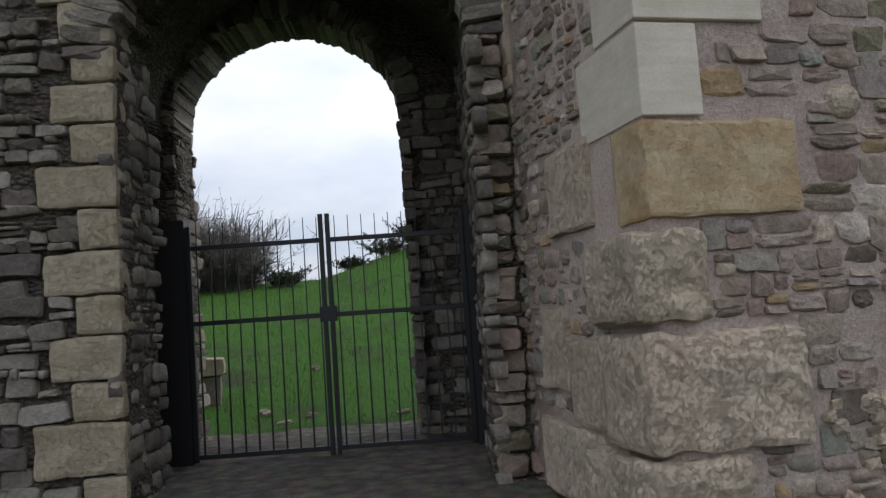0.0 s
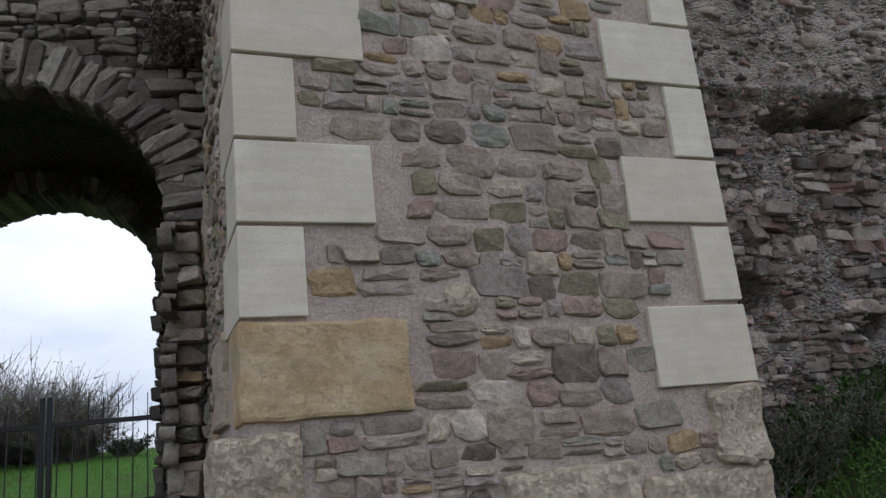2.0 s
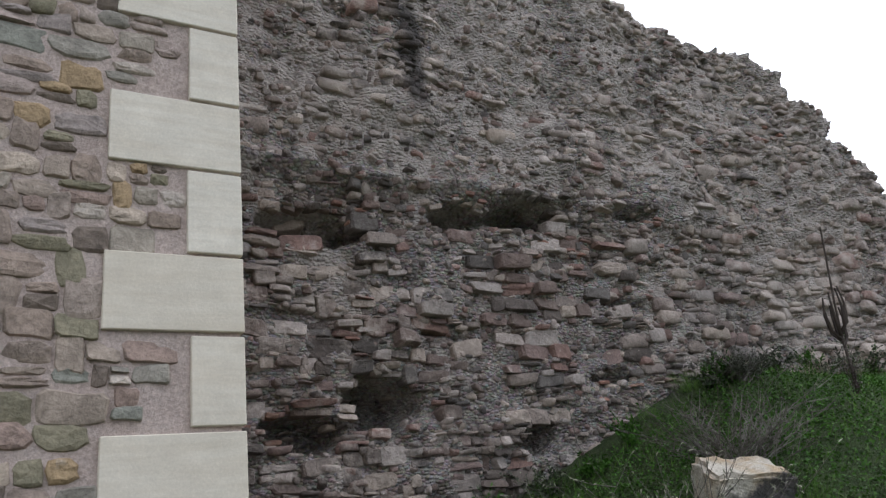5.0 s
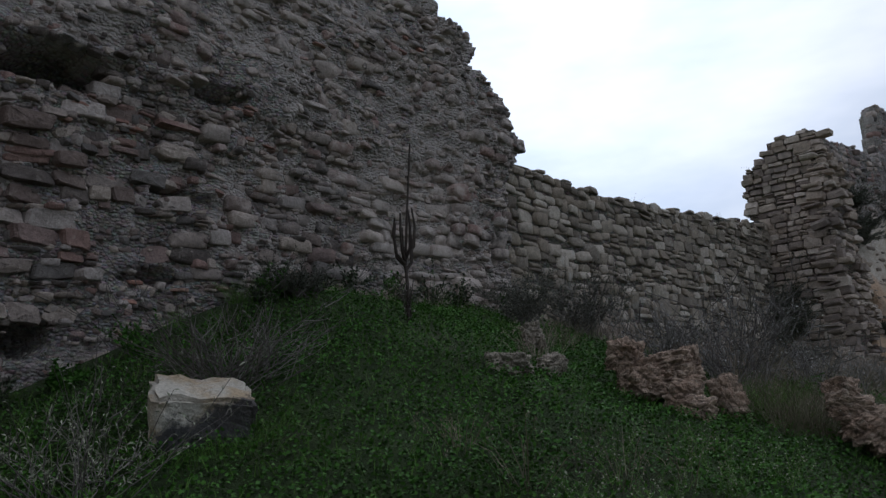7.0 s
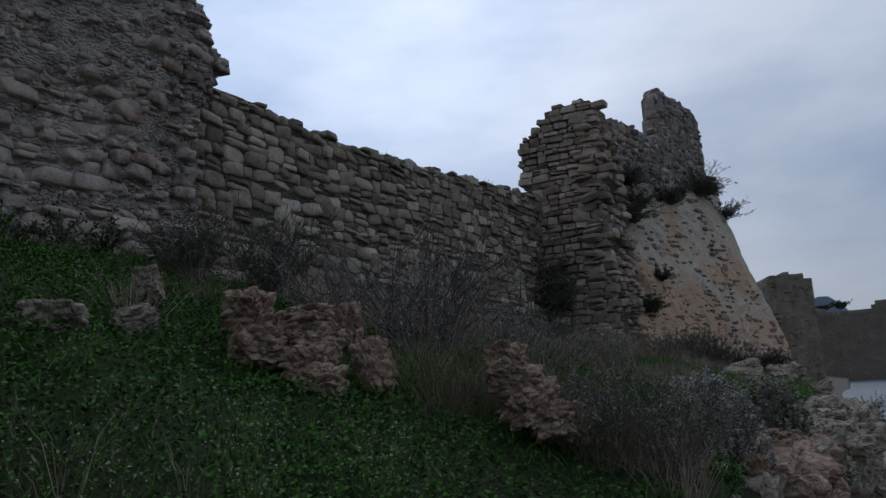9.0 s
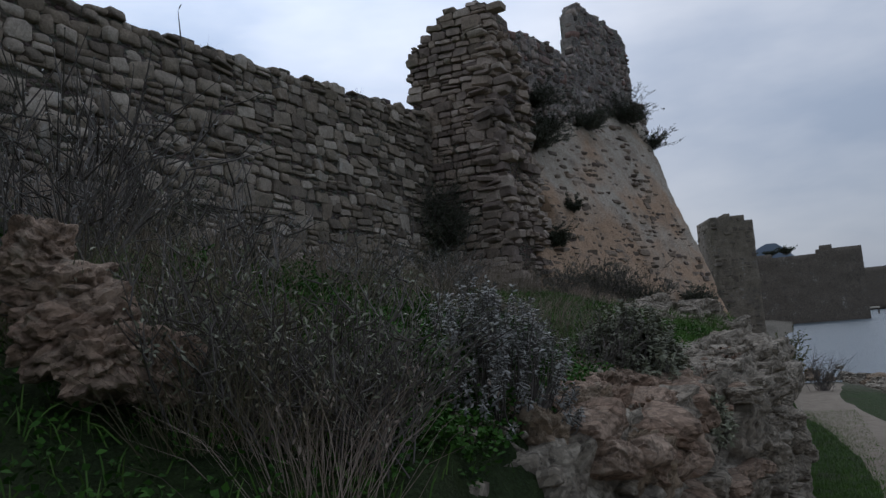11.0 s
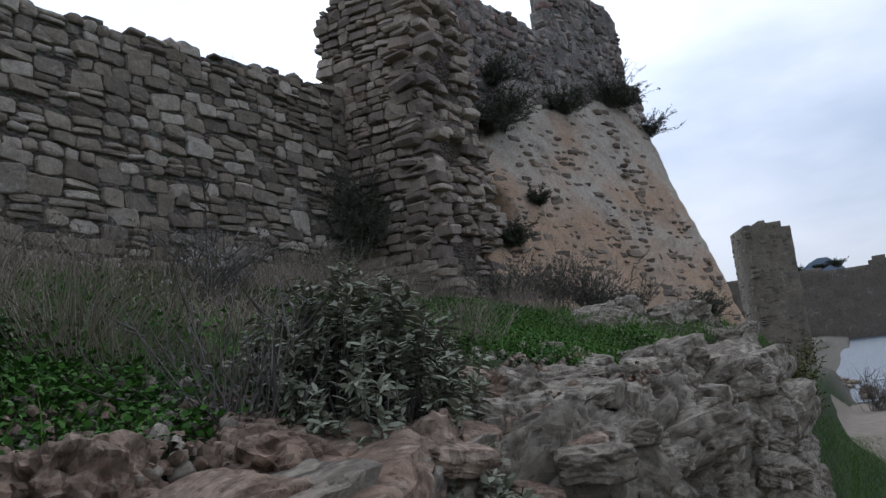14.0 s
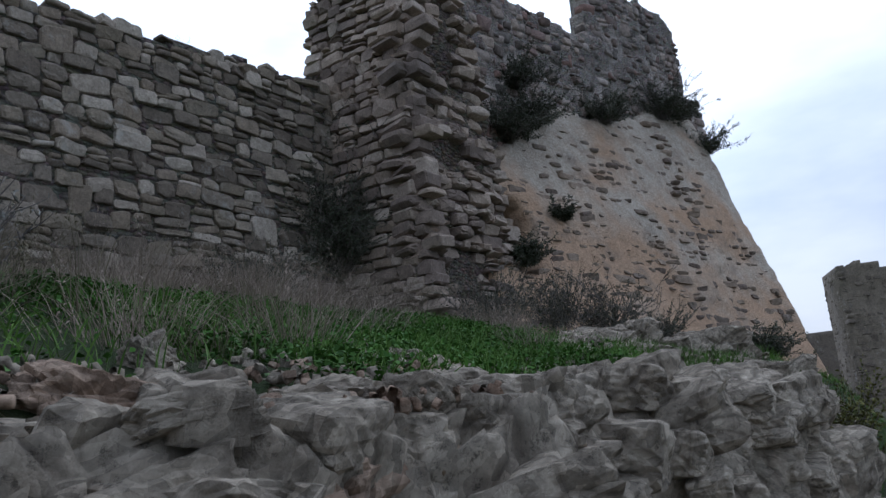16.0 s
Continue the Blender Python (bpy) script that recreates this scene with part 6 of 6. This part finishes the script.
for x, y, h in ((8.9, 1.5, 0.55), (9.35, 1.2, 0.5), (9.0, 2.0, 0.45), (9.7, 1.0, 0.4), (13.2, 0.3, 0.85), (12.75, 0.2, 0.9), (17.0, 0.9, 0.7), (17.5, 1.0, 0.6), (15.0, 1.0, 0.8), (14.5, 1.2, 0.7), (16.2, 1.3, 0.7)):
    tuft("tall_grass", on_ground(x, y), 0.1, h, 14, STRAW, rng, "few tall dry grass stalks with feathery heads", width=0.005, bend=0.45, heads=10)

for k in range(46):
    x, y = rng.uniform(12.6, 21.5), rng.uniform(0.15, 2.6)
    if (green(x, y) < 0.75 or x < 17) and not (x < 14.4 and y < 1.4):
        tuft("grass_tuft", on_ground(x, y), rng.uniform(0.2, 0.35), rng.uniform(0.3, 0.5) + 0.12 * (x < 15), int(rng.integers(110, 190)), RUST if rng.random() < 0.6 else STRAW, rng, "brown dead grass tuft on the bank", heads=10)

for x, y, h in ((8.9, 1.2, 0.3), (9.2, 0.9, 0.32), (9.5, 1.3, 0.28), (9.8, 0.8, 0.3), (10.1, 1.1, 0.3), (9.0, 0.6, 0.28), (10.4, 0.7, 0.28), (8.5, 1.0, 0.28)):
    shrub("seeding_weed", on_ground(x, y), 0.2, h, "slender weed with pale seed heads in the grass", "plant", rng, SAGE, GRASS, 16, 8, (0.014, 0.012), 1.1, 3, 0.002, "seeding weeds", 0.14)

# soft brown bushes of dead grass below the tower
for x, y, h in ((18.3, 2.0, 0.55), (18.9, 2.3, 0.5), (19.3, 2.1, 0.6), (19.8, 2.4, 0.55), (20.4, 2.3, 0.65), (20.8, 2.0, 0.5), (21.3, 1.2, 0.3), (22.0, 1.6, 0.45)):
    tuft("grass_bush", on_ground(x, y), 0.42, h, 420, RUST, rng, "soft brown bush of dead grass below the tower", width=0.0025, bend=0.25, heads=24, group="dead grass bushes")

# the brown, half-dead growth between the rocks and the ledge
for k in range(40):
    x = rng.uniform(11.95, 12.85)
    y = rng.uniform(-0.25 + 0.9 * max(0.0, x - 12.2), 1.6)
    tuft("grass_tuft", on_ground(x, y), rng.uniform(0.2, 0.32), rng.uniform(0.28, 0.48), int(rng.integers(120, 200)), (OLIVE, RUST, GRASS, OLIVE)[k % 4], rng, "half-dead grass tuft between the rocks", heads=8)
for k in range(9):
    x, y = rng.uniform(12.0, 12.5), rng.uniform(-0.2, 0.6)
    shrub("twiggy_shrub", on_ground(x, y), 0.3, rng.uniform(0.3, 0.5), "bare grey twiggy shrub with few leaves", "shrub", rng, SAGE, TWIG, 30, 14, (0.03, 0.01), 1.1, 4, 0.004, "twiggy shrubs", 0.16)

# the dead candelabra stalk below the ruined wall
for k in range(46):
    x, y = rng.uniform(13.0, 14.5), rng.uniform(0.25, 1.5)
    shrub("leafy_weed", on_ground(x, y), 0.16, rng.uniform(0.12, 0.24), "low green leafy weed on the bank", "plant", rng, CLOVER, CLOVER, 14, 26, (0.026, 0.016), 1.2, 3, 0.003, "leafy weeds")

e = thing("dead_plant", "dark dead candelabra stalk standing in the grass", "plant", at=on_ground(10.45, 3.65))
lines = [[(0, 0, -0.05), (0.01, 0, 0.3), (0.0, 0.0, 0.5), (0.04, 0, 0.85), (0.1, -0.03, 1.55)]]
for k in range(7):
    a = k * 0.9
    q = Vector((0.09 * math.cos(a), 0.09 * math.sin(a), 0))
    lines.append([(0, 0, 0.42 + 0.02 * k), tuple(q * 0.8 + Vector((0, 0, 0.5 + 0.02 * k))), tuple(q + Vector((0, 0, 0.68 + 0.02 * k))), tuple(q * 0.8 + Vector((0, 0, 0.78 + 0.03 * k)))])
v, f = stem_tubes([[(x * 1.1, y * 1.1, z * 1.05) for x, y, z in ln] for ln in lines], 0.02, 0.009)
fast_mesh("stalk", v, f, 4, DARKTWIG, e)
shrub("withered_leaves", on_ground(10.45, 3.65), 0.12, 0.42, "withered leaves round the foot of a dead stalk", "plant", rng, TWIG, DARKTWIG, 10, 10, (0.05, 0.012), 0.6, 2, 0.004)


def wall_shrub(place, s, z, r, h, n, leaf=DARKLEAF, out=0.0):
    p = place @ Vector((s, out, z))
    return shrub("wall_shrub", tuple(p), r, h, "dark shrub growing out of the old wall", "shrub", rng, leaf, TWIG, int(n * 1.3), 56, (0.055, 0.014), 1.2, 5, 0.006, "wall shrubs", 0.2, 0.4, 0.35)


wall_shrub(TW, 0.35, 3.3, 0.5, 1.0, 120, DARKLEAF, -0.15)
wall_shrub(TW, 0.5, 2.9, 0.5, 0.8, 90, DARKLEAF, -0.2)
for s, z, r, h, n in ((1.5, 5.2, 0.5, 0.6, 80), (2.2, 5.6, 0.45, 0.5, 70), (2.0, 6.2, 0.35, 0.6, 50), (4.3, 6.05, 0.5, 0.55, 90), (6.5, 6.6, 0.45, 0.8, 90), (7.2, 6.75, 0.4, 0.5, 60), (0.7, 2.95, 0.2, 0.35, 60), (1.85, 3.75, 0.2, 0.25, 34), (5.2, 1.5, 0.45, 0.5, 110)):
    wall_shrub(BF, s, z, r, h, n, DARKLEAF, LEAN_IN * min(z, bat_top(s)) - 0.05)
wall_shrub(BF, 7.75, 6.0, 0.45, 0.6, 56, DARKLEAF, LEAN_IN * 6.0 + 0.1)
wall_shrub(GF, 0.1, 4.6, 0.3, 0.5, 40, TWIG, -0.06)

# the field behind the gate: bare thicket, low bushes, a wall block
for x, y, r, h, n in ((-0.7, 24.5, 1.3, 1.9, 420), (-2.1, 25, 1.5, 2.2, 420), (-3.6, 24, 1.5, 2.3, 260)):
    shrub("bare_thicket", on_ground(x, y, -0.5), r, h, "bare grey-brown winter thicket in the field", "shrub", rng, TWIG, TWIG, n, 30, (0.13, 0.018), 1.0, 12, 0.013, "bare thickets", 0.14)
for x, y, r, h in ((0.95, 24, 0.7, 0.5), (4.6, 26.5, 1.0, 0.6), (5.6, 26.5, 1.1, 0.8), (3.4, 26.5, 0.8, 0.35), (6.6, 26, 1.2, 0.9)):
    shrub("low_bush", on_ground(x, y), r, h, "low dark bush in the field", "shrub", rng, DARKLEAF, TWIG, 60, 36, (0.10, 0.035), 1.1, 4, 0.008, "low bushes")
wb = thing("wall_remnant", "low remnant of a pale stone wall in the field", "wall", at=(-0.75, 11.0, 0.34))
block("block", -0.55, 0.35, -0.25, 0.25, 0.55, 0.78, OLD_QUOIN, wb, 0.03, 0.02, 5, 3)
block("block", -0.6, 0.3, -0.22, 0.22, -0.1, 0.54, GATE_STONE, wb, 0.03, 0.02, 6, 3)
for k, (x, y) in enumerate(((0.3, 9.6), (0.65, 9.9), (0.1, 10.2), (1.7, 9.4), (0.9, 12.5))):
    rock("rock", (x, y, ground_z(x, y) + 0.02), (0.1, 0.07, 0.05), GREY_ROCK, "small pale stone in the grass", 60 + k, 0.0, 0.8, k * 60, "small stones")

# the beach on the far side: a pale low shelter and boats' quay
sh = thing("beach_shelter", "long low white-roofed beach shelter", "shelter", at=(285, -20.5, -3.3))
block("roof", -2, 2, -4.5, 4.5, 1.9, 2.4, NEW_QUOIN, sh, 0.05)
for a in (-1.6, 1.6):
    for b in (-4.2, -1.4, 1.4, 4.2):
        block("post", a - 0.1, a + 0.1, b - 0.1, b + 0.1, 0, 1.9, TOWER_CORE, sh, 0.01)

# trees and bushes on the far wall, boulders and a bare bush along the shore
for y, r, h in ((-1.0, 2.2, 1.8), (3.0, 1.6, 1.2), (9.0, 2.4, 1.5)):
    shrub("far_bush", (242, y, 15.2), r, h, "dark bush on top of the far castle wall", "shrub", rng, DARKLEAF, TWIG, 60, 30, (0.35, 0.16), 1.2, 3, 0.03, "far bushes")
shrub("bare_bush", on_ground(50, -2.2), 1.0, 1.5, "bare thorny bush beside the shore path", "shrub", rng, TWIG, TWIG, 60, 10, (0.08, 0.012), 1.0, 5, 0.012)
for k in range(34):
    x = rng.uniform(50, 84)
    y = lerp_table(x, SHORE_Y) + 0.6 + rng.normal(0, 0.8)
    s = rng.uniform(0.2, 0.6)
    rock("rock", (x, y, max(-3.45, ground_z(x, y)) + 0.1 * s), (s * 1.3, s, s * 0.7), GREY_ROCK if k % 3 else BROWN_ROCK, "dark boulder along the shore", 80 + k, 0.1, 0.8, k * 31 % 360, "shore boulders")
# dry sprigs on the wall tops
for p in (LF @ Vector((4.3, 0.2, 5.05)), LF @ Vector((4.6, 0.25, 5.05)), LF @ Vector((7.6, 0.25, 5.25)), TW @ Vector((0.25, 0.2, 6.75)), TW @ Vector((0.12, 0.15, 6.4)), RF @ Vector((4.4, 0.3, 7.2))):
    tuft("wall_top_grass", tuple(p), 0.09, 0.3, 26, STRAW, rng, "dry grass sprig on top of the old wall", heads=6)
